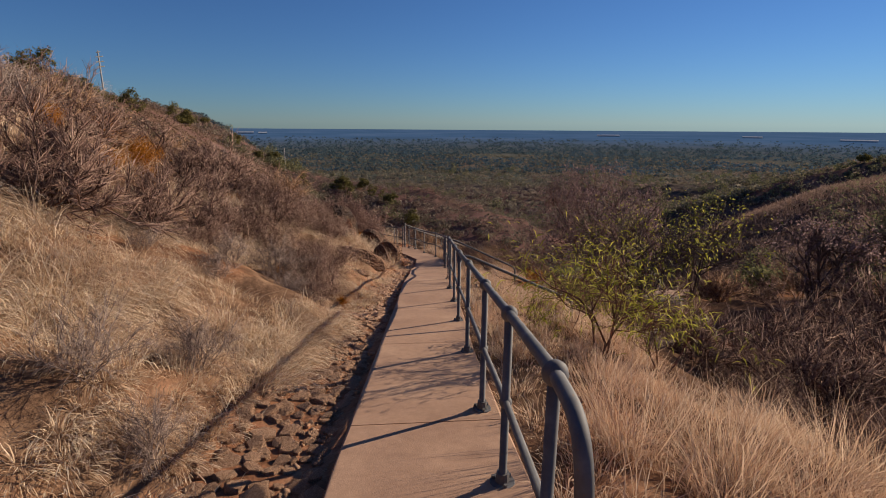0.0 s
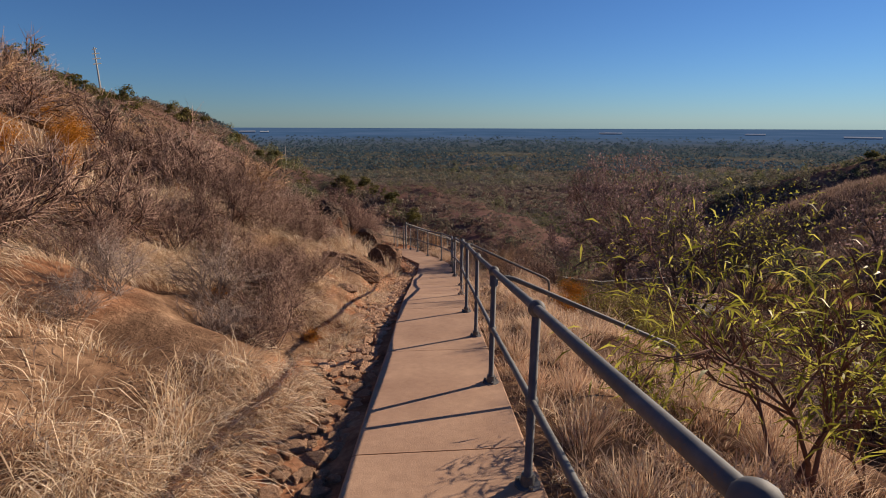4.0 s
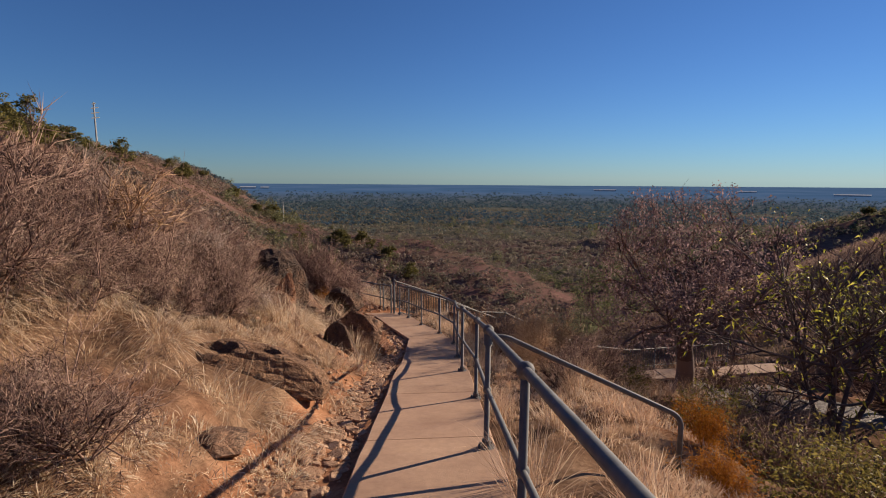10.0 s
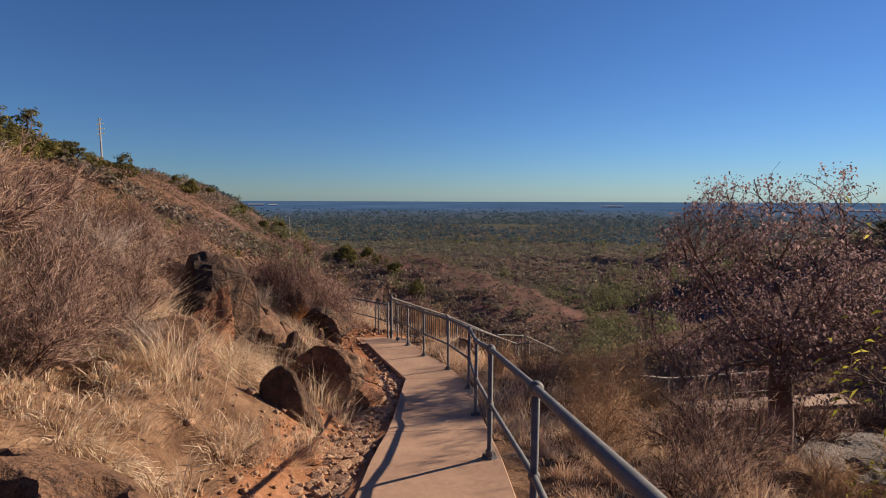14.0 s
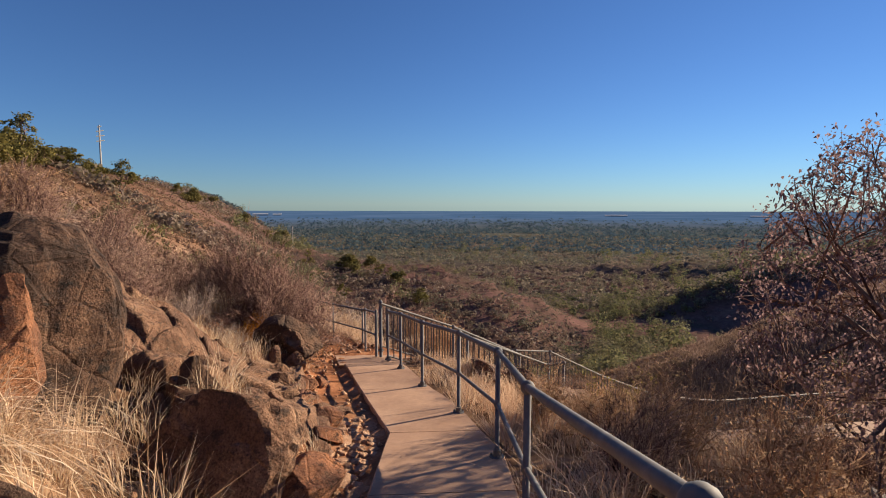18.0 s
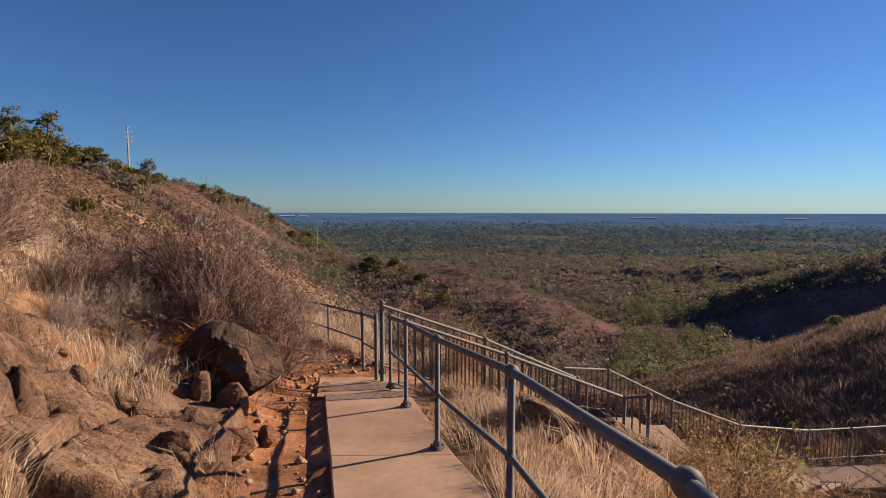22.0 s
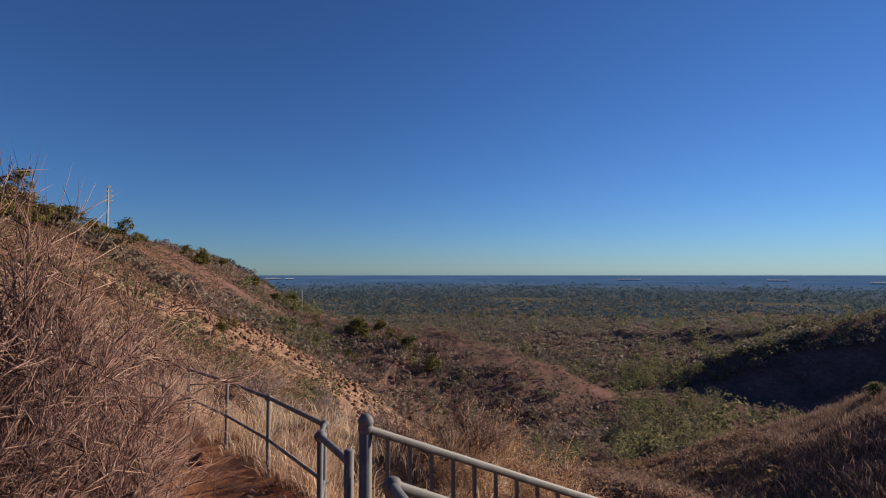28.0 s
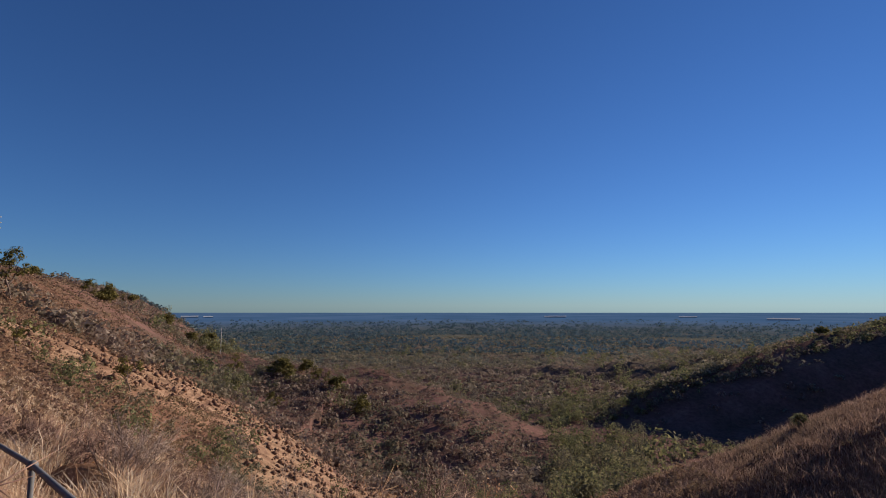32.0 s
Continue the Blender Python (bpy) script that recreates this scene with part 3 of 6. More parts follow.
def round_corner(pts, r=0.12, n=5):
    """Replaces inner corners of a polyline by short arcs."""
    out = [Vector(pts[0])]
    for a, b, c in zip(pts, pts[1:], pts[2:]):
        a, b, c = Vector(a), Vector(b), Vector(c)
        p0, p1 = b + (a - b).normalized() * r, b + (c - b).normalized() * r
        for i in range(n + 1):
            t = i / n
            out.append(p0 * (1 - t) ** 2 + b * 2 * t * (1 - t) + p1 * t * t)
    out.append(Vector(pts[-1]))
    return out


def ball_mesh(name, r):
    bm = bmesh.new()
    bmesh.ops.create_uvsphere(bm, u_segments=12, v_segments=8, radius=r)
    for f in bm.faces:
        f.smooth = True
    me = bpy.data.meshes.new(name)
    bm.to_mesh(me)
    bm.free()
    me.materials.append(M_STEEL)
    return me


def flange_mesh():
    bm = bmesh.new()
    bmesh.ops.create_cone(bm, cap_ends=True, segments=12, radius1=0.075, radius2=0.072, depth=0.014, matrix=Matrix.Translation((0, 0, 0.007)))
    bmesh.ops.create_cone(bm, cap_ends=True, segments=12, radius1=0.042, radius2=0.036, depth=0.06, matrix=Matrix.Translation((0, 0, 0.044)))
    for a in (0.6, 2.7, 4.8):
        bmesh.ops.create_cone(bm, cap_ends=True, segments=6, radius1=0.011, radius2=0.011, depth=0.02, matrix=Matrix.Translation((0.057 * math.cos(a), 0.057 * math.sin(a), 0.024)))
    me = bpy.data.meshes.new("base_flange")
    bm.to_mesh(me)
    bm.free()
    me.materials.append(M_STEEL)
    return me


BALL, BALL_SMALL, FLANGE = ball_mesh("ball_fitting", 0.046), ball_mesh("ball_fitting", 0.037), flange_mesh()
POST_H = 1.05


def rail_post(parent, x, y, z, h=POST_H, mid=True, foot=True, r=0.024):
    p = tube_part("post", [[(x, y, z - 0.08), (x, y, z + h)]], [r], M_STEEL, parent)
    for kind, me, dz in (("top_ball", BALL, h), ("mid_ball", BALL_SMALL, h * 0.5), ("base_flange", FLANGE, 0)):
        if (kind == "mid_ball" and not mid) or (kind == "base_flange" and not foot):
            continue
        b = new(kind, me)
        b.parent = p
        b.location = (x, y, z + dz)
    return p


handrail = tagged(new("handrail"), "long galvanised pipe handrail with ball fittings along the path edge", "handrail", group="pipe handrails")
tops, mids = [], []
for x, y, z in zip(POST_X, POST_Y, POST_Z):
    rail_post(handrail, x, y, z)
    tops.append((x, y, z + POST_H))
    mids.append((x, y, z + POST_H * 0.5))
end = (POST_X[0] - 0.05, POST_Y[0] - 0.42, POST_Z[0] + POST_H + 0.06)
tube_part("top_rail", [round_corner([(end[0] + 0.02, end[1], end[2] - 1.35), end] + tops[:1], 0.22, 8) + tops[1:]], [0.026], M_STEEL, handrail)
tube_part("mid_rail", [mids], [0.020], M_STEEL, handrail)


def branch_rail(x, y, z, ex, ey, ez, label):
    """A single return rail that leaves a post of the handrail and bends down into the ground."""
    th = tagged(new("branch_handrail"), label, "handrail", group="branch handrails")
    top = [(x, y, z + POST_H - 0.07), (x + 0.12, y + 0.02, z + POST_H - 0.05), (ex, ey, ez), (ex + 0.02, ey + 0.02, hz(ex, ey) - 0.1)]
    tube_part("rail", [round_corner(top, 0.1, 6)], [0.022], M_STEEL, th)
    c = tube_part("clamp", [[(x, y, z + POST_H - 0.13), (x, y, z + POST_H - 0.02)]], [0.036], M_STEEL, th, "clamp round the post")
    return th


branch_rail(0.70, 6.70, -0.32, 2.42, 6.68, -0.04, "galvanised branch handrail leaving the path rail beside a green sapling")
branch_rail(1.025, 11.63, -1.235, 2.66, 11.44, -0.92, "galvanised branch handrail ending in a bend over dry grass")


# ---------------------------------------------------------------- baluster fences round the stair
def fence(line, label, h=1.1, gap=0.125, posts=None, first=True):
    """line: (x, y, z of the foot) of each post; panels with vertical bars between."""
    th = tagged(new("baluster_fence"), label, "fence", group="galvanised baluster fences")
    bar_len = h - 0.17
    for i, (x, y, z) in enumerate(line):
        if i or first:
            rail_post(th, x, y, z, h, mid=False, foot=True, r=0.027)
    for (x0, y0, z0), (x1, y1, z1) in zip(line, line[1:]):
        tube_part("top_rail", [[(x0, y0, z0 + h), (x1, y1, z1 + h)]], [0.024], M_STEEL, th, sides=8)
        tube_part("bottom_rail", [[(x0, y0, z0 + 0.12), (x1, y1, z1 + 0.12)]], [0.016], M_STEEL, th, sides=6)
        n = max(2, round(math.hypot(x1 - x0, y1 - y0) / gap))
        slope = (z1 - z0) / n
        for k in range(1, n):
            t = k / n
            q = new("baluster", BAR)
            q.parent = th
            q.location = (x0 + t * (x1 - x0), y0 + t * (y1 - y0), z0 + t * (z1 - z0) + 0.12)
    return th


V, F = tubes([[(0, 0, 0), (0, 0, 0.98)]], [0.0135], 5)
BAR = bpy.data.meshes.new("baluster")
BAR.from_pydata([tuple(v) for v in V], [], F)
BAR.materials.append(M_STEEL)
CORNER = (0.07, 25.95, -3.89)
fence([(CORNER[0], CORNER[1], CORNER[2] + 0.06), (1.75, 26.1, -4.43), (3.40, 26.42, -5.22)], "galvanised baluster fence along the outer side of a stair")
fence([(0.27, 25.2, -3.84), (1.98, 25.2, -4.42), (3.85, 25.45, -5.18), (4.12, 25.2, -5.05)], "galvanised baluster fence along the inner side of a stair", first=False)
corner = tagged(new("corner_post"), "thick galvanised post pair where the fence meets the trail rail", "post")
tube_part("post", [[(CORNER[0], CORNER[1], CORNER[2] - 0.1), (CORNER[0], CORNER[1], CORNER[2] + 1.19)]], [0.038], M_STEEL, corner, sides=12)
tube_part("side_post", [[(CORNER[0] - 0.11, CORNER[1] + 0.1, CORNER[2] - 0.1), (CORNER[0] - 0.11, CORNER[1] + 0.1, CORNER[2] + 1.0)]], [0.03], M_STEEL, corner, sides=12)
b = new("cap", BALL)
b.parent = corner
b.location = (CORNER[0], CORNER[1], CORNER[2] + 1.2)
fence([(4.0, 29.62, -6.08), (5.1, 29.67, -6.15), (7.2, 30.75, -7.35), (9.79, 31.88, -8.56), (13.1, 33.5, -9.48), (14.6, 33.6, -9.46), (16.2, 33.65, -9.4), (19.0, 33.7, -9.3)], "lower baluster fence round the walkway under the waterfall", gap=0.14)

stair = tagged(new("stair"), "concrete stair descending between two baluster fences", "stair", kind="structure")


def block(name, size, at, parent, material, rz=0.0, bevel=0.01):
    bm = bmesh.new()
    bmesh.ops.create_cube(bm, size=1, matrix=Matrix.Diagonal((*size, 1)))
    bmesh.ops.bevel(bm, geom=bm.edges[:], offset=bevel, segments=1, affect="EDGES")
    ob = part(name, bm, material, parent)
    ob.location, ob.rotation_euler = at, (0, 0, rz)
    return ob


n_step = 8
for i in range(n_step):
    t = (i + 0.5) / n_step
    block("step", (0.47, 0.95, 0.6), (0.45 + t * 3.3, 25.87, -3.95 - 0.16 * (i + 1) - 0.3), stair, M_CONC)
walkway = tagged(new("walkway"), "dusty concrete walkway below the stair", "walkway", kind="structure")
for (x0, y0, z0), (x1, y1, z1) in zip(STAIR[2:], STAIR[3:]):
    n = max(1, round(math.hypot(x1 - x0, y1 - y0) / 1.4))
    for i in range(n):
        t = (i + 0.5) / n
        L = math.hypot(x1 - x0, y1 - y0) / n
        block("slab", (L - 0.01, 1.25, 0.16), (x0 + t * (x1 - x0), y0 + t * (y1 - y0), z0 + t * (z1 - z0) - 0.09), walkway, M_CONC, math.atan2(y1 - y0, x1 - x0))

# rail along the red dirt trail
trail_rail = tagged(new("trail_handrail"), "two-pipe galvanised handrail along the red dirt trail", "handrail", group="pipe handrails")
TR = [(-0.52, 27.8, -4.32), (-1.55, 29.5, -4.49), (-2.62, 30.95, -4.60), (-3.88, 32.48, -4.71), (-5.05, 33.87, -4.80), (-6.2, 35.15, -4.88), (-7.25, 36.3, -4.92), (-8.4, 36.75, -5.02), (-10.0, 37.0, -5.3)]
for q in [(-0.36, 26.8, -4.10)] + TR:
    rail_post(trail_rail, *q, foot=False)
for nm, h, r in (("top_rail", POST_H, 0.024), ("mid_rail", POST_H * 0.5, 0.019)):
    tube_part(nm, [[(CORNER[0] - 0.11, CORNER[1] + 0.1, CORNER[2] + h - 0.12), (-0.36, 26.8, -4.10 + h)] + [(x, y, z + h) for x, y, z in TR]], [r], M_STEEL, trail_rail)


# slanted sign on a low post beside the trail
sign = tagged(new("sign"), "small dark slanted sign board on a low post beside the trail", "sign")
sx, sy = -6.55, 36.1
sz = hz(sx, sy)
tube_part("post", [[(sx, sy, sz - 0.1), (sx, sy, sz + 0.62)]], [0.05], M_SIGN, sign, sides=8)
b = block("board", (0.5, 0.36, 0.03), (sx + 0.06, sy - 0.05, sz + 0.7), sign, M_SIGN, radians(35))
b.rotation_euler = (radians(38), 0, radians(-30))


# ---------------------------------------------------------------- rocks
def boulder_mesh(seed, size, cuts=12, sub=5, rough=0.05):
    """A broken boulder: a ball cut by random planes, split by cracks, then roughened."""
    rng = random.Random(seed)
    bm = bmesh.new()
    bmesh.ops.create_icosphere(bm, subdivisions=sub, radius=1.0)
    planes = []
    for _ in range(cuts):
        n = Vector((rng.gauss(0, 1), rng.gauss(0, 1), rng.gauss(0, 0.9))).normalized()
        planes.append((n, rng.uniform(0.46, 0.76)))
    off = Vector((rng.uniform(0, 50), rng.uniform(0, 50), rng.uniform(0, 50)))
    for v in bm.verts:
        c = v.co.copy()
        for n, d in planes:
            e = c.dot(n) - d
            if e > 0:
                c -= n * e * 0.97
        warp = c + noise.noise_vector(c * 1.3 + off) * 0.25
        dist = noise.voronoi(warp * 1.5 + off)[0]
        gap = dist[1] - dist[0]
        k = noise.fractal(c * 2.3 + off, 0.9, 2.2, 6) * rough * 1.3 + noise.noise(c * 0.9 + off) * 0.07
        ledge = (noise.noise(Vector((c.x * 1.2, c.y * 1.2, c.z * 7.0)) + off)) * rough * 0.8
        c = c * (1 + k + ledge - 0.05 * math.exp(-gap * 16))
        v.co = Vector((c.x * size[0], c.y * size[1], c.z * size[2]))
    me = bpy.data.meshes.new("boulder")
    bm.to_mesh(me)
    bm.free()
    return me


def boulder(x, y, z, size, seed, material, label, rot=(0, 0, 0), cuts=12, sub=4, rough=0.05, name="boulder"):
    me = boulder_mesh(seed, size, cuts, sub, rough)
    me.materials.append(material)
    ob = tagged(new(name, me), label, "rock", group="boulders beside the path")
    ob.location, ob.rotation_euler = (x, y, z), [radians(a) for a in rot]
    return ob


ROCKS = [
    (-0.84, 18.66, 0.24, (0.98, 0.72, 0.82), 11, M_ROCK, "large dark broken boulder beside the stone drain", (5, 8, 20), 7, 5),
    (-2.62, 19.05, 0.36, (0.82, 0.7, 1.15), 58, M_ROCK_DARK, "tall rounded crag above the drain, black with crust and painted shade", (-8, 8, 10), 4, 5),
    (-2.2, 18.3, 0.5, (0.4, 0.3, 0.8), 51, M_ROCK_RED, "rust-red split face leaning on a dark crag", (4, 6, 35), 7, 4),
    (-1.95, 16.45, 0.12, (0.55, 0.45, 0.42), 52, M_ROCK, "low rounded brown boulder behind a twiggy shrub", (0, 8, 60), 6, 4),
    (-0.14, 18.7, 0.05, (0.34, 0.46, 0.28), 13, M_ROCK_RED, "red-brown boulder at the drain edge", (0, 0, -15), 9, 4),
    (-1.22, 23.28, 0.2, (0.21, 0.2, 0.28), 20, M_ROCK, "upright grey stone in front of a hollow boulder", (10, 0, 60), 7, 4),
    (-1.58, 23.3, 0.14, (0.13, 0.16, 0.3), 53, M_ROCK, "thin upright stone under a hollow boulder", (0, 10, 20), 7, 3),
    (-0.84, 21.7, 0.06, (0.34, 0.4, 0.22), 21, M_ROCK_RED, "red-brown broken rock by the drain", (0, 20, 0), 12, 4),
    (-0.45, 21.3, 0.04, (0.24, 0.28, 0.17), 22, M_ROCK, "small brown broken rock", (12, 0, 80), 12, 3),
    (-0.3, 20.6, 0.03, (0.3, 0.34, 0.17), 24, M_ROCK_RED, "low brown rock by the drain", (0, 5, 10), 12, 3),
    (-0.95, 22.4, 0.03, (0.26, 0.3, 0.18), 34, M_ROCK_RED, "angular red stone on the bank", (0, 15, 50), 12, 3),
    (-0.75, 22.9, 0.03, (0.17, 0.22, 0.14), 35, M_ROCK_RED, "angular red stone on the bank", (0, 5, 20), 12, 3),
    (-1.3, 22.0, 0.03, (0.4, 0.45, 0.24), 36, M_ROCK, "brown broken rock on the bank", (0, 18, 120), 12, 4),
    (-1.15, 11.5, -0.02, (0.36, 0.5, 0.16), 26, M_ROCK, "low laterite rock in dry grass", (-10, 14, 50), 8, 4),
    (-3.6, 17.2, 0.1, (0.5, 0.6, 0.4), 27, M_ROCK, "brown rock half hidden by shrubs", (0, 14, 0), 12, 4),
    (2.05, 23.4, 0.1, (0.42, 0.9, 0.3), 28, M_ROCK, "dark angular rock in dry grass below the handrail", (-12, -10, 25), 13, 4),
    (2.95, 23.95, 0.22, (0.62, 0.95, 0.42), 29, M_ROCK, "long grey-brown rock ledge below the handrail", (-14, 14, 35), 8, 4),
    (1.6, 24.2, 0.08, (0.28, 0.4, 0.26), 30, M_ROCK, "dark rock beside the stair fence", (0, 10, 0), 13, 4),
    (-8.5, 15.5, 0.1, (0.4, 0.4, 0.32), 31, M_ROCK, "dark rock high on the scrubby slope", (0, 0, 0), 12, 3),
    (-0.5, 15.9, 0.0, (0.22, 0.3, 0.12), 38, M_ROCK_RED, "flat red stone beside the drain", (0, 8, 30), 12, 3),
    (-0.75, 15.2, 0.0, (0.26, 0.2, 0.12), 39, M_ROCK, "flat brown stone beside the drain", (0, 8, 70), 12, 3),
]
for x, y, dz, size, seed, material, label, rot, cuts, sub in ROCKS:
    boulder(x, y, hz(x, y) + dz, size, seed, material, label, rot, cuts, sub)


def outcrop(name, x0, x1, y0, y1, step, cells, lift, seed, material, label, lean=(0.0, 0.0), rough=0.05, ragged=0.35):
    """Bedrock breaking out of the slope: tilted blocks with open cracks between them, sunk into the ground at the rim."""
    rng = np.random.default_rng(seed)
    X, Y = np.meshgrid(np.arange(x0, x1, step), np.arange(y0, y1, step))
    wx, wy = X + 0.16 * vnoise(X * 2.1, Y * 2.1, seed), Y + 0.16 * vnoise(X * 2.1, Y * 2.1, seed + 1)
    cx, cy = rng.uniform(x0, x1, cells), rng.uniform(y0, y1, cells)
    top, tilt = rng.uniform(-0.5, 0.5, cells), rng.normal(0, 0.10, (cells, 2)) + np.array(lean)
    best, second, who = np.full(X.shape, 1e9), np.full(X.shape, 1e9), np.zeros(X.shape, int)
    for i in range(cells):
        d = np.hypot((wx - cx[i]) * 1.0, (wy - cy[i]) * 0.75)
        second = np.where(d < best, best, np.minimum(second, d))
        who = np.where(d < best, i, who)
        best = np.minimum(best, d)
    gap = second - best
    ex, ey = (X - (x0 + x1) / 2) / ((x1 - x0) / 2), (Y - (y0 + y1) / 2) / ((y1 - y0) / 2)
    rim = 1 - sstep(np.sqrt(ex * ex + ey * ey) + ragged * vnoise(X * 1.7, Y * 1.7, seed + 2), 0.62, 0.98)
    block = lift * (0.8 + 0.42 * top[who]) + tilt[who, 0] * (X - cx[who]) + tilt[who, 1] * (Y - cy[who])
    crack = np.exp(-(gap / 0.035) ** 2) * (0.05 + 0.14 * (vnoise(X * 1.3, Y * 1.3, seed + 3) + 0.5))
    sx, sy = rng.uniform(x0, x1, cells * 14), rng.uniform(y0, y1, cells * 14)
    b2, s2, w2 = np.full(X.shape, 1e9), np.full(X.shape, 1e9), np.zeros(X.shape, int)
    for i in range(cells * 14):
        d = np.hypot((wx - sx[i]) * 1.2, (wy - sy[i]) * 0.8)
        s2 = np.where(d < b2, b2, np.minimum(s2, d))
        w2 = np.where(d < b2, i, w2)
        b2 = np.minimum(b2, d)
    chip, ct = rng.uniform(-0.014, 0.014, cells * 14), rng.normal(0, 0.075, (cells * 14, 2))
    chips = chip[w2] + ct[w2, 0] * (X - sx[w2]) + ct[w2, 1] * (Y - sy[w2]) - 0.02 * np.exp(-((s2 - b2) / 0.02) ** 2)
    block = block + chips
    for _ in range(2):
        block = (block + np.roll(block, 1, 0) + np.roll(block, -1, 0) + np.roll(block, 1, 1) + np.roll(block, -1, 1)) / 5
    fine = rough * (vnoise(X * 3.1, Y * 3.1, seed + 4) * 1.6 + vnoise(X * 7.3, Y * 7.3, seed + 5) * 0.9 + vnoise(X * 17, Y * 17, seed + 6) * 0.5 + vnoise(X * 31, Y * 31, seed + 7) * 0.25)
    ledges = np.floor((block + 0.3 * vnoise(X * 0.9, Y * 0.9, seed + 8)) / 0.11) * 0.035
    Z = height(X, Y) - 0.22 + rim * (0.22 + block * 0.75 + ledges - crack + fine)
    n, m = X.shape[1], X.shape[0]
    idx = np.arange(n * m).reshape(m, n)
    F = np.stack([idx[:-1, :-1], idx[:-1, 1:], idx[1:, 1:], idx[1:, :-1]], -1).reshape(-1, 4)
    keep = (rim.reshape(-1)[F] > 0.0).any(1)
    th = tagged(new(name), label, "rock", group="")
    P = np.stack([X, Y, Z], -1).reshape(-1, 3)
    owner = who.reshape(-1)[F[:, 0]]
    for i in range(cells):
        f = F[keep & (owner == i)]
        if len(f) < 12:
            continue
        used, inv = np.unique(f, return_inverse=True)
        link_mesh("rock_block", raw_mesh("rock_block", P[used], inv.reshape(f.shape)), material, th)
    return th


outcrop("rock_outcrop", -2.5, 0.05, 18.9, 22.2, 0.024, 9, 0.36, 71, M_ROCK, "broad sloping outcrop of cracked brown bedrock above the drain", (0.06, -0.10))
outcrop("rock_outcrop", -4.6, -1.5, 19.4, 23.4, 0.028, 13, 0.52, 72, M_ROCK, "weathered brown bedrock slabs high on the bank", (0.10, -0.12))
outcrop("rock_outcrop", -2.9, -0.4, 21.4, 23.5, 0.026, 13, 0.28, 73, M_ROCK, "low cracked bedrock ledge with red stones", (0.05, -0.05))
outcrop("rock_outcrop", -4.8, -2.7, 17.6, 20.0, 0.03, 8, 0.5, 75, M_ROCK, "dark crag behind a red outcrop", (0.1, -0.1))


def pointed_rock(x, y, z, size, seed, material, label, lean=-0.05):
    """An upright stone that narrows to a tip."""
    me = boulder_mesh(seed, size, 9, 4, 0.04)
    for v in me.vertices:
        t = min(max((v.co.z / size[2] + 1) / 2, 0), 1)
        v.co.x, v.co.y = v.co.x * (1.12 - 0.65 * t) - lean * t, v.co.y * (1.12 - 0.62 * t)
    me.materials.append(material)
    ob = tagged(new("boulder", me), label, "rock", group="boulders beside the path")
    ob.location, ob.rotation_euler = (x, y, z), (0, 0, 0.4)
    return ob


pointed_rock(-0.72, 16.62, hz(-0.72, 16.62) + 0.1, (0.5, 0.38, 0.48), 23, M_ROCK_DARK, "upright cone-shaped dark rock on bare red soil", 0.16)
# dark stone added in place of a slab's shaded end
pointed_rock(-1.38, 19.6, hz(-1.38, 19.6) + 0.2, (0.5, 0.36, 0.46), 12, M_ROCK_DARK, "upright triangular rock behind a boulder, dark for a slab's shaded end")


def hollow_boulder(x, y, z, size, seed, bite, depth, material, label):
    """A rounded boulder with one side weathered out into a cave."""
    me = boulder_mesh(seed, size, 7, 5, 0.04)
    b = Vector(bite)
    for v in me.vertices:
        q = Vector((v.co.x / size[0], v.co.y / size[1], v.co.z / size[2]))
        d = (q - b).length + 0.12 * noise.noise(q * 3)
        if d < depth:
            v.co = v.co * (1 - 0.66 * (1 - d / depth) ** 0.5)
    me.materials.append(material)
    ob = tagged(new("boulder", me), label, "rock", group="boulders beside the path")
    ob.location = (x, y, z)
    return ob


def laterite_shelf(x, y, size, holes, seed, label):
    """A low smooth slab of laterite, weathered into a few deep hollows."""
    me = boulder_mesh(seed, size, 5, 5, 0.035)
    for v in me.vertices:
        for hx, hy, r, depth in holes:
            d = math.hypot(v.co.x - hx, (v.co.y - hy) * 1.25) + 0.05 * noise.noise(v.co * 7)
            if d < r and v.co.z > -0.05:
                v.co.z -= depth * min(1.0, 1.8 * (1 - d / r))
    me.materials.append(M_LATERITE)
    ob = tagged(new("boulder", me), label, "rock", group="boulders beside the path")
    ob.location, ob.rotation_euler = (x, y, hz(x, y) - 0.15), (radians(-8), radians(17), radians(8))
    return ob


laterite_shelf(-1.4, 13.25, (0.88, 0.66, 0.36), [(-0.4, -0.2, 0.2, 0.26), (0.08, -0.12, 0.17, 0.24), (0.45, 0.1, 0.11, 0.12), (-0.12, 0.25, 0.13, 0.12), (-0.62, 0.12, 0.12, 0.14)], 25, "long low laterite rock with dark hollows")
hollow_boulder(-1.5, 23.95, hz(-1.5, 23.95) + 0.36, (0.7, 0.6, 0.62), 19, (-0.5, -0.85, -0.2), 1.05, M_ROCK_DARK, "rounded dark boulder with a shaded hollow below a leafless shrub")
for i, (x, y, s) in enumerate([(-0.25, 28.0, 0.10), (-0.5, 27.5, 0.13), (-0.72, 27.7, 0.09), (-0.2, 27.2, 0.08), (-2.7, 30.2, 0.16), (-3.6, 31.3, 0.12)]):
    boulder(x, y, hz(x, y) + s * 0.3, (s * 1.2, s, s * 0.8), 40 + i, M_ROCK_RED, "loose red stone on the dirt trail", (0, 0, i * 50), 9, 2, name="loose_stone")
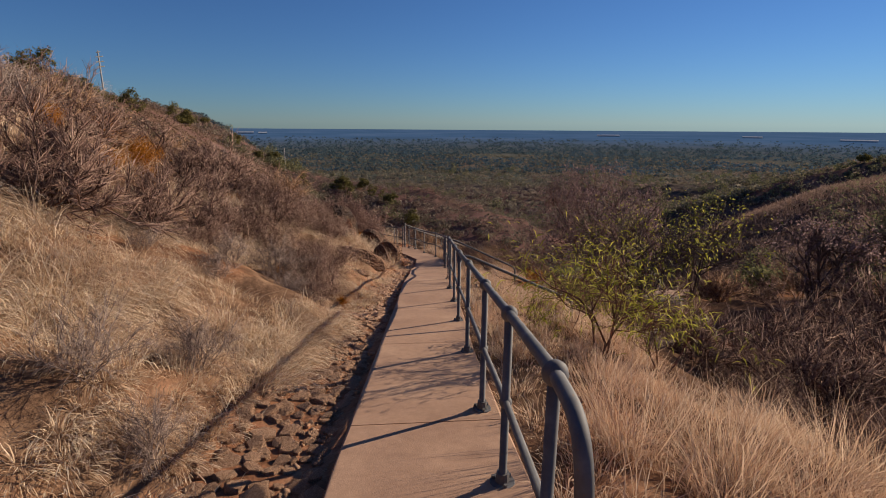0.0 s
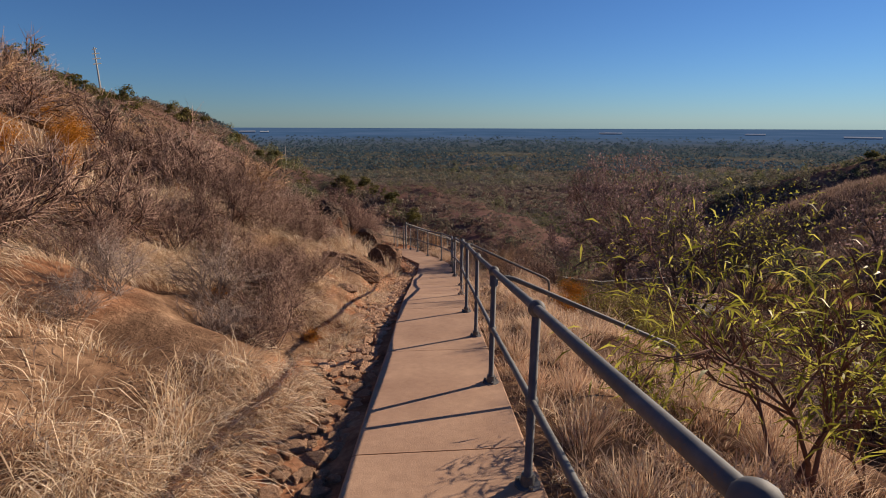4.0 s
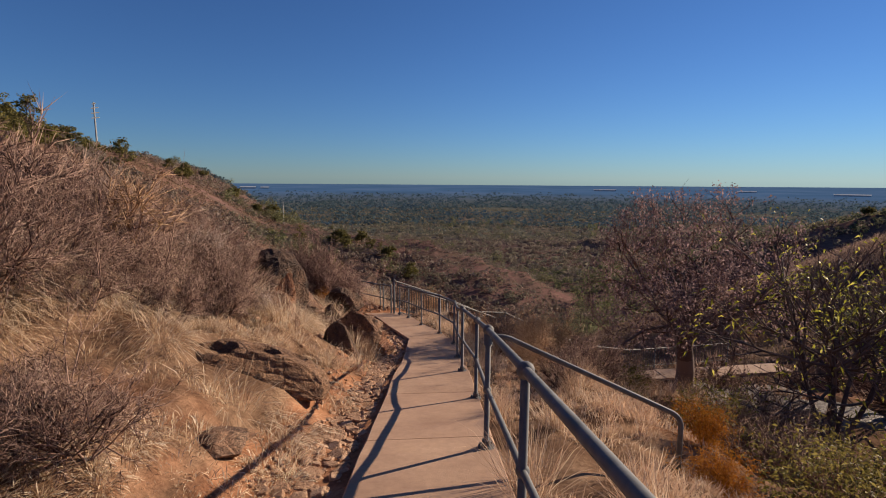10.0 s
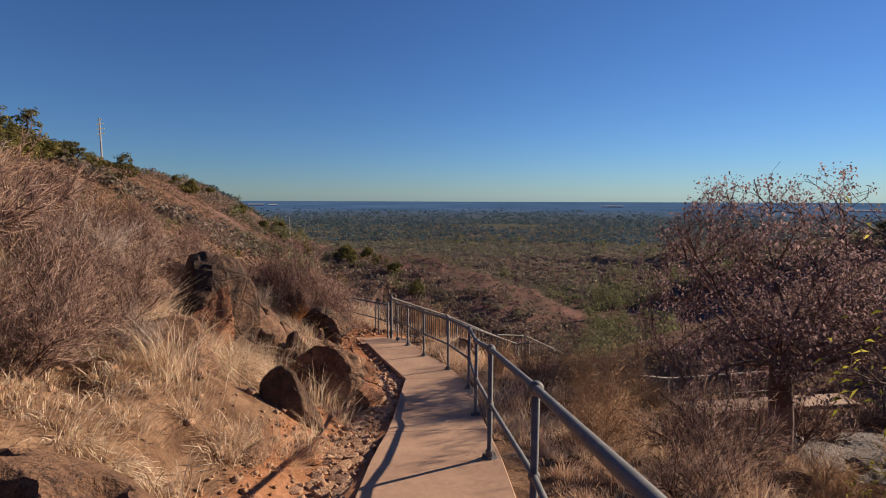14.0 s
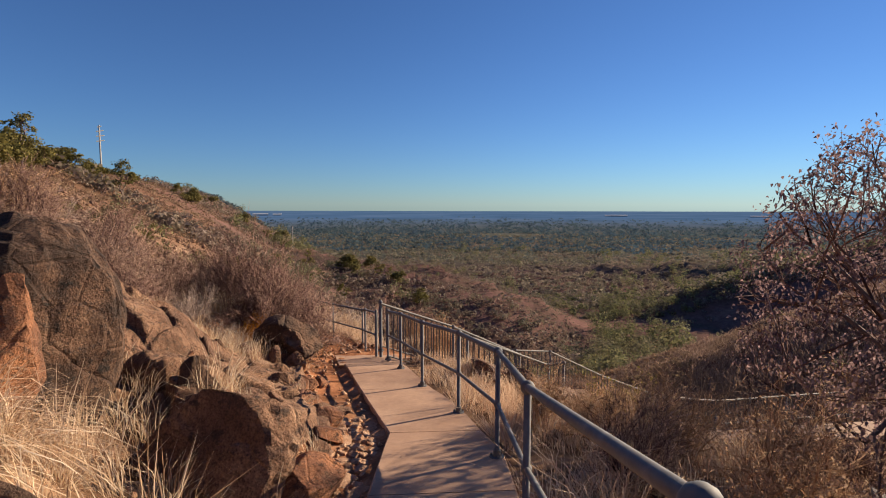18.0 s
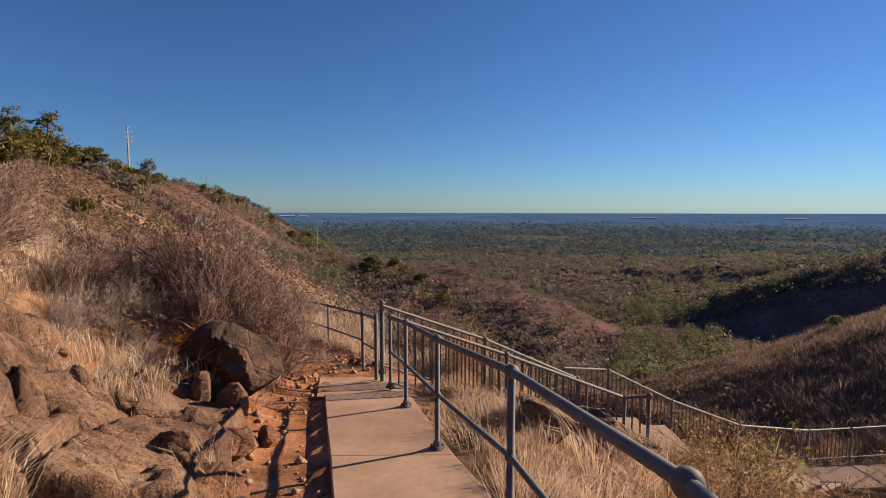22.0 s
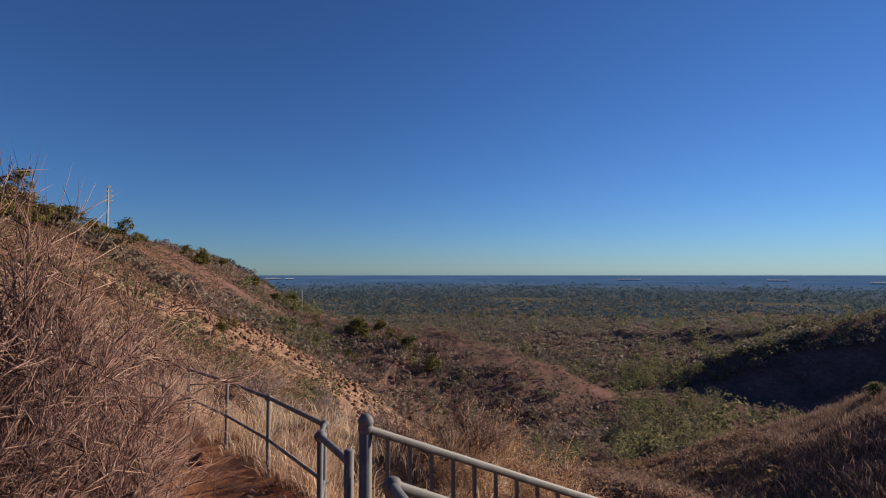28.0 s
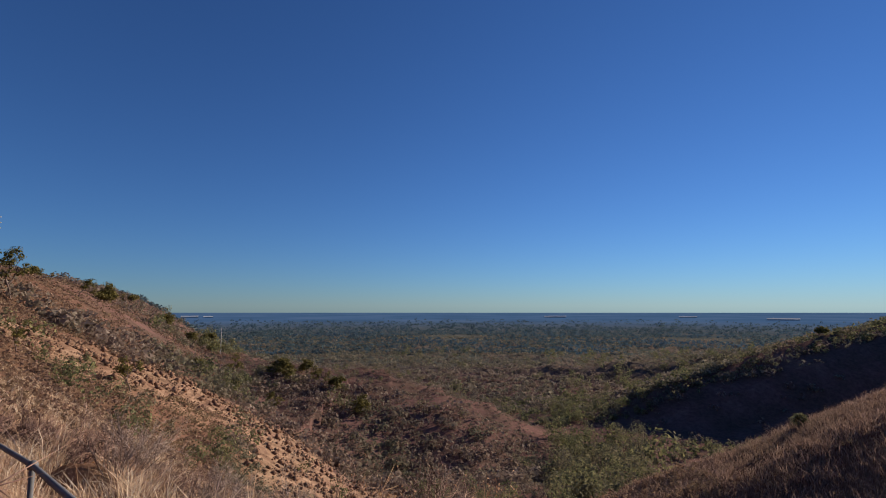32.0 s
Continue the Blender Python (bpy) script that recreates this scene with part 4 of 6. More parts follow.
for i, (x, y, sx, sy) in enumerate([(10.3, 20.8, 1.3, 1.6), (10.6, 19.0, 1.3, 1.7), (9.8, 22.4, 1.3, 1.2), (8.2, 17.4, 1.1, 1.3), (9.6, 16.9, 1.0, 1.3), (11.4, 22.9, 1.2, 1.3), (12.4, 21.6, 1.2, 1.4)]):
    boulder(x, y, hz(x, y) - 0.1, (sx, sy, 0.26), 60 + i, M_CREEK, "pale flat granite slab in the dry creek bed", (0, 0, i * 40), 6, 4, 0.05, "creek_slab")

rng = random.Random(17)
k = 0
while k < 20:
    x, y, s = rng.uniform(-3.4, 0.1), rng.uniform(19.6, 24.6), rng.uniform(0.08, 0.22)
    if float(np.interp(y, LEFT_Y, LEFT_X)) - x < 0.3 + s:
        continue
    boulder(x, y, hz(x, y) + s * 0.15, (s * rng.uniform(1.1, 1.9), s * rng.uniform(1.0, 1.6), s * rng.uniform(0.5, 0.85)), 400 + k, M_ROCK if k % 3 else M_ROCK_RED, "angular broken rock on the rocky bank", (0, 18, rng.uniform(0, 360)), 13, 3)
    k += 1

# stone drain: flat stones set along the path
drain = tagged(new("stone_drain"), "drain of broken reddish stones along the path edge", "drain", kind="structure")
rng = random.Random(5)
STONES = []
for i in range(10):
    bm = bmesh.new()
    n = rng.choice((5, 6, 6, 7))
    ring = [(2 * math.pi * k / n + rng.uniform(-0.28, 0.28), rng.uniform(0.85, 1.15)) for k in range(n)]
    for a, rr in ring:
        bm.verts.new((math.cos(a) * rr, math.sin(a) * rr * 0.85, -0.5))
        bm.verts.new((math.cos(a) * rr * 0.97, math.sin(a) * rr * 0.82, 0.25 + rng.uniform(-0.15, 0.1)))
        bm.verts.new((math.cos(a) * rr * 0.82, math.sin(a) * rr * 0.7, 0.5 + rng.uniform(-0.2, 0.1)))
    bmesh.ops.convex_hull(bm, input=bm.verts[:])
    loose = [v for v in bm.verts if not v.link_faces]
    bmesh.ops.delete(bm, geom=loose, context="VERTS")
    me = bpy.data.meshes.new("stone")
    bm.to_mesh(me)
    bm.free()
    me.materials.append(M_STONE)
    STONES.append(me)
y = 0.5
rest_v, rest_f = [], []
while y < 21.0:
    wide = float(np.interp(y, [0, 4, 8, 12, 16], [1.0, 0.95, 0.7, 0.66, 0.55]))
    x = 0.12 + rng.uniform(-0.04, 0.06)
    while x < wide:
        s = rng.choice((0.045, 0.06, 0.075, 0.09, 0.11))
        yy = y + rng.uniform(-0.06, 0.06)
        xx = float(np.interp(yy, LEFT_Y, LEFT_X)) - x
        me = STONES[rng.randrange(10)]
        m = pose(xx, yy, hz(xx, yy) + rng.uniform(-0.008, 0.012), rng.uniform(-8, 8) - 9, rng.uniform(-8, 8), rng.uniform(0, 360)) @ Matrix.Diagonal((s, s * rng.uniform(0.75, 1.0), rng.uniform(0.035, 0.06), 1))
        if y < 7.5:
            q = new("stone", me)
            q.parent = drain
            q.matrix_basis = m
        else:
            rest_v.append([m @ v.co for v in me.vertices])
            rest_f.append([tuple(p.vertices) for p in me.polygons])
        x += s * 1.6 + 0.008
    y += 0.15
me = bpy.data.meshes.new("stones")
at, verts, faces = 0, [], []
for vs, fs in zip(rest_v, rest_f):
    verts += vs
    faces += [tuple(k + at for k in f) for f in fs]
    at += len(vs)
me.from_pydata(verts, [], faces)
me.materials.append(M_STONE)
stones = new("stones", me)
stones.parent = drain
stones["kind"] = "stuff"

# small loose stones on the bare red soil
rng2 = np.random.default_rng(9)


def rubble(X, Y, S, material, label):
    base = np.array([(1, 0, 0), (-1, 0.2, 0), (0.1, 1, 0), (-0.1, -1, 0), (0, 0, 0.9), (0, 0, -0.9)])
    octa = np.array([(0, 2, 4), (2, 1, 4), (1, 3, 4), (3, 0, 4), (2, 0, 5), (1, 2, 5), (3, 1, 5), (0, 3, 5)])
    n = len(X)
    P = base[None] * rng2.uniform(0.6, 1.2, (n, 6, 1)) * S[:, None, None] + rng2.normal(0, 0.16, (n, 6, 3)) * S[:, None, None]
    P = P + np.stack([X, Y, height(X, Y) + S * 0.3], -1)[:, None]
    me = raw_mesh("rubble", P.reshape(-1, 3), (np.arange(n)[:, None, None] * 6 + octa[None]).reshape(-1, 3))
    me.materials.append(material)
    return tagged(new("rubble", me), label, "stones", kind="stuff")


n = 1500
X = np.concatenate([rng2.uniform(-3.6, 0.2, n), rng2.uniform(-1.6, -0.1, 260)])
Y = np.concatenate([rng2.uniform(14.2, 26.5, n), rng2.uniform(26.2, 30.0, 260)])
ok = (np.interp(Y, LEFT_Y, LEFT_X) - X > 0.1) | (Y > 26.6)
X, Y = X[ok], Y[ok]
rubble(X, Y, 0.012 + 0.06 * rng2.random(len(X)) ** 3, M_STONE, "loose small stones scattered on the red soil")
X, Y = rng2.uniform(-0.9, 0.45, 2600), rng2.uniform(0.4, 20.0, 2600)
side = np.interp(Y, LEFT_Y, LEFT_X) - X
ok = (side > 0.06) & (side < 1.05)
X, Y = X[ok], Y[ok]
rubble(X, Y, 0.012 + 0.03 * rng2.random(len(X)) ** 2, M_STONE, "small broken stones filling the drain")
X, Y = rng2.uniform(-75, 20, 4500), rng2.uniform(90, 215, 4500)
ok = scar_distance(X, Y) < 9
X, Y = X[ok], Y[ok]
rubble(X, Y, 0.2 + 0.9 * rng2.random(len(X)) ** 3, M_ROCK, "rocks strewn over the bare hillside scar")


# ---------------------------------------------------------------- plants: growth helpers
def unit(v):
    return v / np.maximum(np.linalg.norm(v, axis=-1, keepdims=True), 1e-9)


def seg_mesh(P0, P1, R0, R1, sides=3):
    """Tapered prisms for many twig segments at once: vertices and quads."""
    d = unit(P1 - P0)
    ref = np.where(np.abs(d[:, 2:3]) < 0.9, np.array([[0, 0, 1.0]]), np.array([[0, 1.0, 0]]))
    u = unit(np.cross(d, ref))
    v = np.cross(d, u)
    n = len(P0)
    V = np.zeros((n, 2, sides, 3))
    for k in range(sides):
        a = 2 * math.pi * k / sides
        o = u * math.cos(a) + v * math.sin(a)
        V[:, 0, k] = P0 + o * R0[:, None]
        V[:, 1, k] = P1 + o * R1[:, None]
    base = (np.arange(n) * 2 * sides)[:, None]
    F = np.concatenate([base + np.array([[k, (k + 1) % sides, sides + (k + 1) % sides, sides + k]]) for k in range(sides)])
    return V.reshape(-1, 3), F


def grow(rng, n, length, spread, kids, shrink=0.6, r=0.012, up=0.05, wob=0.16, fork=0.55, base=0.05, segs=3, thin=0.6, start=0.3, last=0):
    """Stems from one foot that fork level by level. Returns segment ends, radii and the tips of the last level."""
    P = rng.normal(0, base, (n, 3))
    P[:, 2] = 0
    az, tilt = rng.uniform(0, 2 * math.pi, n), spread * np.sqrt(rng.uniform(0, 1, n))
    D = np.stack([np.sin(tilt) * np.cos(az), np.sin(tilt) * np.sin(az), np.cos(tilt)], -1)
    L = length * rng.uniform(0.7, 1.15, n)
    R = np.full(n, r)
    out, level_of = [], []
    for lev in range(len(kids) + 1):
        pts, dirs, d = [P], [], D
        if last and lev == len(kids):
            segs = last
        for s in range(segs):
            d = unit(d + rng.normal(0, wob, d.shape) + np.array([0, 0, up]))
            dirs.append(d)
            pts.append(pts[-1] + d * (L / segs)[:, None])
            out.append((pts[-2], pts[-1], R * (1 - 0.5 * s / segs), R * (1 - 0.5 * (s + 1) / segs)))
            level_of.append(np.full(len(P), lev))
        tips, tip_dirs = pts[-1], d
        if lev == len(kids):
            break
        idx = np.repeat(np.arange(len(P)), kids[lev])
        t = rng.uniform(start, 1, len(idx)) * segs
        s = np.minimum(t.astype(int), segs - 1)
        pts, dirs = np.array(pts), np.array(dirs)
        P = pts[s, idx] + (pts[s + 1, idx] - pts[s, idx]) * (t - s)[:, None]
        D = unit(dirs[s, idx] + rng.normal(0, fork, (len(idx), 3)))
        L = L[idx] * shrink * rng.uniform(0.6, 1.3, len(idx))
        R = R[idx] * thin
    P0, P1, R0, R1 = (np.concatenate([o[i] for o in out]) for i in range(4))
    return P0, P1, R0, np.maximum(R1, 0.0016), tips, tip_dirs


def cone_mesh(P0, P1, R0):
    """Pointed three-sided twigs."""
    V, F = seg_mesh(P0, P1, R0, R0 * 0, 3)
    n = len(P0)
    V = V.reshape(n, 6, 3)[:, :4].reshape(-1, 3)
    b = (np.arange(n) * 4)[:, None]
    return V, np.concatenate([b + np.array([[0, 1, 3]]), b + np.array([[1, 2, 3]]), b + np.array([[2, 0, 3]])])


def leaf_mesh(P, D, length, width, rng, droop=0.3):
    """Bent two-piece leaves at the points P, pointing along D."""
    n = len(P)
    L = length * rng.uniform(0.6, 1.2, n)[:, None]
    side = unit(np.cross(D, rng.normal(0, 1, (n, 3)))) * width * rng.uniform(0.7, 1.2, n)[:, None] * 0.5
    mid = P + D * L * 0.5
    tip = P + D * L + np.array([0, 0, -1.0]) * L * droop
    V = np.stack([P, mid - side, mid + side, tip], 1).reshape(-1, 3)
    b = (np.arange(n) * 4)[:, None]
    return V, np.concatenate([b + np.array([[0, 1, 2, 2]]), b + np.array([[1, 3, 2, 2]])])[:, :3]


def blades(X, Y, Z, h, lean, width, rng):
    """Arching grass blades, two triangles each."""
    n = len(X)
    az = rng.uniform(0, 2 * math.pi, n)
    B = np.stack([X, Y, Z], -1)
    L = np.concatenate([lean + 0.22 * rng.normal(0, 1, (n, 2)), np.zeros((n, 1))], 1) * h[:, None]
    upv = np.array([0, 0, 1.0])
    side = np.stack([np.cos(az), np.sin(az), 0 * az], -1) * (width * rng.uniform(0.7, 1.4, n))[:, None] * 0.5
    mid = B + upv * h[:, None] * 0.55 + L * 0.3
    tip = B + upv * (h * rng.uniform(0.65, 1.0, n))[:, None] + L
    V = np.stack([B, mid - side, mid + side, tip], 1).reshape(-1, 3)
    b = (np.arange(n) * 4)[:, None]
    return V, np.concatenate([b + np.array([[0, 2, 1]]), b + np.array([[1, 2, 3]])])


def clump_cards(C, R, n, rng, flat=0.75, size=0.42, tilt=1.0):
    """Leafy clumps as many small triangles round uneven centres. C: centres, R: radii, n: triangles each."""
    m = len(C)
    lobes = rng.normal(0, 0.36, (m, 4, 3)) * np.array([1, 1, 0.7])
    pick = rng.integers(0, 4, (m, n))
    out = unit(rng.normal(0, 1, (m, n, 3)) + np.array([0, 0, 0.3]))
    q = lobes[np.arange(m)[:, None], pick] + out * rng.uniform(0.6, 1, (m, n, 1)) * 0.55
    q[..., 2] = q[..., 2] * flat
    c = C[:, None] + q * R[:, None, None]
    s = (R[:, None, None] * size * rng.uniform(0.5, 1.2, (m, n, 1)))
    face = unit(out + 0.25 * rng.normal(0, 1, (m, n, 3)) + np.array([0, 0, 0.25]) * tilt)
    a = unit(np.cross(face, rng.normal(0, 1, (m, n, 3))))
    b = np.cross(face, a)
    V = np.stack([c + a * s * 0.6, c - a * s * 0.35 + b * s * 0.5, c - a * s * 0.35 - b * s * 0.5], 2).reshape(-1, 3)
    return V, np.arange(len(V)).reshape(-1, 3)


def stuff(name, V, F, material, label, category):
    me = raw_mesh(name, V, F)
    me.materials.append(material)
    return tagged(new(name, me), label, category, kind="stuff")


# ---------------------------------------------------------------- shrubs near the path
def shrub_proto(name, seed, n, length, spread, kids, r, material, label, category="shrub", leaves=None, up=0.05, fork=0.55, group=""):
    """A shrub as one thing: an empty foot with its twigs and, where it has them, its leaves."""
    rng = np.random.default_rng(seed)
    P0, P1, R0, R1, tips, td = grow(rng, n, length, spread, kids, r=r, up=up, fork=fork, segs=2, wob=0.2, last=1)
    th = tagged(new(name), label, category, group=group)
    thick = R0 > r * 0.45
    V, F = seg_mesh(P0[thick], P1[thick], R0[thick], R1[thick])
    link_mesh("stem", raw_mesh("stem", V, F), material, th)
    V, F = cone_mesh(P0[~thick], P1[~thick], R0[~thick])
    link_mesh("brushwood", raw_mesh("brushwood", V, F), material, th)["kind"] = "stuff"
    if leaves:
        per, ll, lw, lmat = leaves
        T = np.repeat(tips, per, 0) + rng.normal(0, ll * 0.7, (len(tips) * per, 3))
        D = unit(np.repeat(td, per, 0) + rng.normal(0, 0.7, (len(tips) * per, 3)))
        V, F = leaf_mesh(T, D, ll, lw, rng)
        link_mesh("foliage", raw_mesh("foliage", V, F), lmat, th)["kind"] = "stuff"
    return th


SHRUBS = {
    "brown": [shrub_proto("leafless_shrub", 100 + i, 16, 0.46, 0.95, (6, 6, 5), 0.0095, M_TWIG, "dense leafless purple-brown shrub on the dry slope", group="leafless brown shrubs") for i in range(3)],
    "grey": [shrub_proto("grey_shrub", 110 + i, 16, 0.50, 0.85, (6, 12), 0.0055, M_TWIG_GREY, "bleached grey twiggy shrub in dry grass", group="bleached grey shrubs") for i in range(2)],
    "red": [shrub_proto("red_brown_shrub", 120 + i, 15, 0.50, 0.85, (6, 12), 0.006, M_TWIG_RED, "red-brown dry shrub on the bank", leaves=(2, 0.028, 0.010, M_TWIG_RED), group="red-brown shrubs") for i in range(2)],
    "rust": [shrub_proto("rust_bush", 130 + i, 18, 0.40, 0.55, (6, 6), 0.004, M_RUST, "rust-orange dead bush with fine foliage", leaves=(4, 0.06, 0.010, M_RUST), up=0.12, group="rust-orange bushes") for i in range(2)],
    "olive": [shrub_proto("olive_shrub", 140 + i, 10, 0.50, 0.85, (6, 6), 0.006, M_BARK_RED, "low olive-green shrub with small leaves", leaves=(4, 0.06, 0.022, M_OLIVE), group="olive shrubs") for i in range(2)],
    "big": [shrub_proto("tall_leafless_shrub", 190 + i, 15, 0.47, 0.95, (7, 8, 6), 0.008, M_TWIG_DARK, "tall dense leafless purple-brown shrub overhanging the trail", group="leafless brown shrubs") for i in range(2)],
    "fan": [shrub_proto("tall_leafless_shrub", 195 + i, 15, 0.52, 1.2, (6, 8, 6), 0.009, M_TWIG_DARK, "tall dense leafless purple-brown shrub overhanging the trail", group="leafless brown shrubs") for i in range(2)],
    "sparse": [shrub_proto("tall_leafless_shrub", 199, 6, 0.95, 0.5, (4, 5, 3), 0.012, M_BARK, "tall thin bare shrub leaning over the trail", up=0.02, group="leafless brown shrubs")],
    "brown_far": [shrub_proto("leafless_shrub", 150 + i, 13, 0.54, 1.0, (7, 14), 0.013, M_TWIG, "leafless purple-brown shrub higher on the slope", group="leafless brown shrubs") for i in range(3)],
    "brown_off": [shrub_proto("leafless_shrub", 155 + i, 9, 0.54, 1.0, (5, 8), 0.014, M_TWIG, "leafless purple-brown shrub high on the slope", group="leafless brown shrubs") for i in range(3)],
    "red_far": [shrub_proto("red_brown_shrub", 160 + i, 11, 0.54, 1.0, (5, 9), 0.012, M_TWIG_RED, "red-brown shrub on the far bank", group="red-brown shrubs") for i in range(2)],
    "grey_far": [shrub_proto("grey_shrub", 170, 11, 0.54, 0.9, (6, 10), 0.009, M_TWIG_GREY, "bleached grey shrub higher on the slope", group="bleached grey shrubs")],
    "olive_far": [shrub_proto("olive_shrub", 180 + i, 8, 0.54, 0.9, (5, 5), 0.011, M_BARK, "olive-green shrub on the far bank", leaves=(4, 0.11, 0.05, M_CROWN), group="olive shrubs") for i in range(2)],
}
USED = set()


def place(kind, x, y, s, i=0, sz=1.0, sink=0.04):
    if y > 27.5 and along(TRAIL, np.array([x]), np.array([y]))[0][0] < 1.0:
        return None
    src = SHRUBS[kind][i % len(SHRUBS[kind])]
    m = pose(x, y, hz(x, y) - sink, 0, 0, (i * 77) % 360) @ Matrix.Diagonal((s, s, s * sz, 1))
    if src not in USED:
        USED.add(src)
        src.matrix_basis = m
        return src
    ob = copy_thing(src, m)
    ob.matrix_basis = m
    return ob


# left slope, hand placed: kind, x, y, scale
for i, (k, x, y, s, sz) in enumerate([
        ("brown", -1.75, 8.6, 1.3, 0.8), ("brown", -2.0, 9.6, 1.25, 0.85), ("grey", -2.0, 7.5, 0.9, 0.8), ("grey", -2.4, 8.6, 1.2, 0.9), ("brown", -1.6, 10.5, 1.0, 0.9),
        ("brown", -2.2, 11.2, 0.9, 0.8), ("brown", -3.1, 11.0, 1.1, 0.9), ("brown", -2.9, 12.8, 1.1, 1.0), ("grey", -4.0, 12.0, 1.0, 1.0), ("brown", -2.3, 14.8, 1.0, 1.0),
        ("brown", -3.3, 15.0, 1.2, 1.1), ("brown", -3.0, 16.3, 1.15, 1.1), ("brown", -4.4, 14.2, 1.2, 1.1), ("grey", -3.7, 17.9, 1.0, 1.0), ("brown", -5.0, 16.5, 1.3, 1.1),
        ("brown", -3.9, 21.2, 1.2, 1.0), ("brown", -5.0, 19.6, 1.3, 1.1), ("brown", -5.2, 22.6, 1.3, 1.1),
        ("fan", -2.2, 25.75, 1.75, 1.3), ("fan", -1.6, 25.6, 1.35, 1.35), ("fan", -2.5, 26.7, 1.8, 1.3), ("fan", -3.5, 22.3, 1.15, 1.0), ("sparse", -2.4, 27.6, 1.1, 1.0), ("big", -2.3, 27.0, 1.8, 1.5), ("fan", -3.3, 27.0, 2.0, 1.65), ("big", -2.75, 26.5, 2.0, 1.35), ("big", -3.7, 26.9, 1.7, 1.3), ("big", -2.9, 28.2, 1.7, 1.5), ("sparse", -4.75, 23.9, 1.0, 0.9), ("brown", -4.6, 23.7, 1.5, 1.2), ("brown", -3.4, 12.3, 1.5, 1.0), ("brown", -3.0, 14.2, 1.5, 1.1), ("brown", -3.9, 15.2, 1.6, 1.1), ("brown", -2.3, 15.0, 1.0, 1.1), ("brown", -3.3, 16.9, 1.3, 1.0), ("brown", -2.5, 16.4, 1.0, 1.0), ("brown", -2.9, 17.3, 1.1, 1.0), ("grey", -2.0, 15.9, 0.8, 1.0), ("brown", -3.6, 10.4, 1.5, 1.0), ("grey", -2.7, 7.2, 1.0, 0.8), ("brown", -1.55, 7.8, 1.1, 0.9), ("olive", -1.75, 26.9, 0.6, 1.0), ("grey", -3.6, 25.0, 1.0, 1.2), ("big", -5.7, 25.6, 1.5, 1.3), ("big", -6.6, 24.6, 1.4, 1.2), ("brown", -4.4, 25.4, 1.1, 1.1),
        ("big", -3.7, 27.8, 1.8, 1.1), ("brown", -5.0, 27.0, 1.4, 1.1),
        ("brown", -1.9, 10.6, 1.0, 0.9), ("brown", -2.6, 10.2, 1.0, 0.9), ("brown", -3.6, 13.6, 1.3, 1.0), ("brown", -2.4, 13.6, 0.9, 1.1), ("brown", -4.2, 16.0, 1.5, 1.1), ("brown", -2.6, 15.6, 1.3, 1.1), ("brown", -3.5, 8.0, 1.0, 0.9), ("grey", -2.7, 6.6, 0.7, 0.9), ("grey", -4.0, 18.8, 1.2, 1.1), ("brown", -4.5, 18.0, 1.5, 1.1), ("brown", -5.4, 21.0, 1.5, 1.0), ("brown", -4.2, 23.0, 1.2, 1.2), ("red", -1.6, 27.6, 0.8, 1.0), ("grey", -2.9, 24.2, 0.8, 1.0), ("grey", -3.4, 23.7, 0.9, 1.1),
        ("rust", -2.3, 24.75, 1.15, 0.95), ("rust", -1.6, 24.9, 0.6, 0.9), ("rust", -2.4, 8.9, 0.3, 1.0), ("rust", -6.3, 11.2, 1.0, 1.0), ("rust", -6.7, 13.4, 1.1, 1.0), ("rust", -1.25, 8.55, 0.32, 1.1),
        ("rust", -4.6, 13.5, 0.7, 1.0), ("rust", -6.0, 12.2, 0.9, 1.0), ("rust", -7.6, 15.0, 1.0, 1.0), ("rust", -8.4, 12.6, 1.1, 1.0), ("rust", -9.5, 17.0, 1.1, 1.0), ("rust", -2.2, 22.9, 0.4, 1.0),
        ("grey", -1.95, 4.0, 0.9, 0.9), ("grey", -2.4, 3.1, 0.9, 0.9), ("grey", -1.7, 2.6, 0.7, 1.0), ("grey", -4.3, 7.6, 0.9, 0.7), ("grey", -5.0, 7.0, 0.9, 0.7), ("grey", -3.6, 6.6, 0.6, 0.9)]):
    place(k, x, y, s, i, sz)
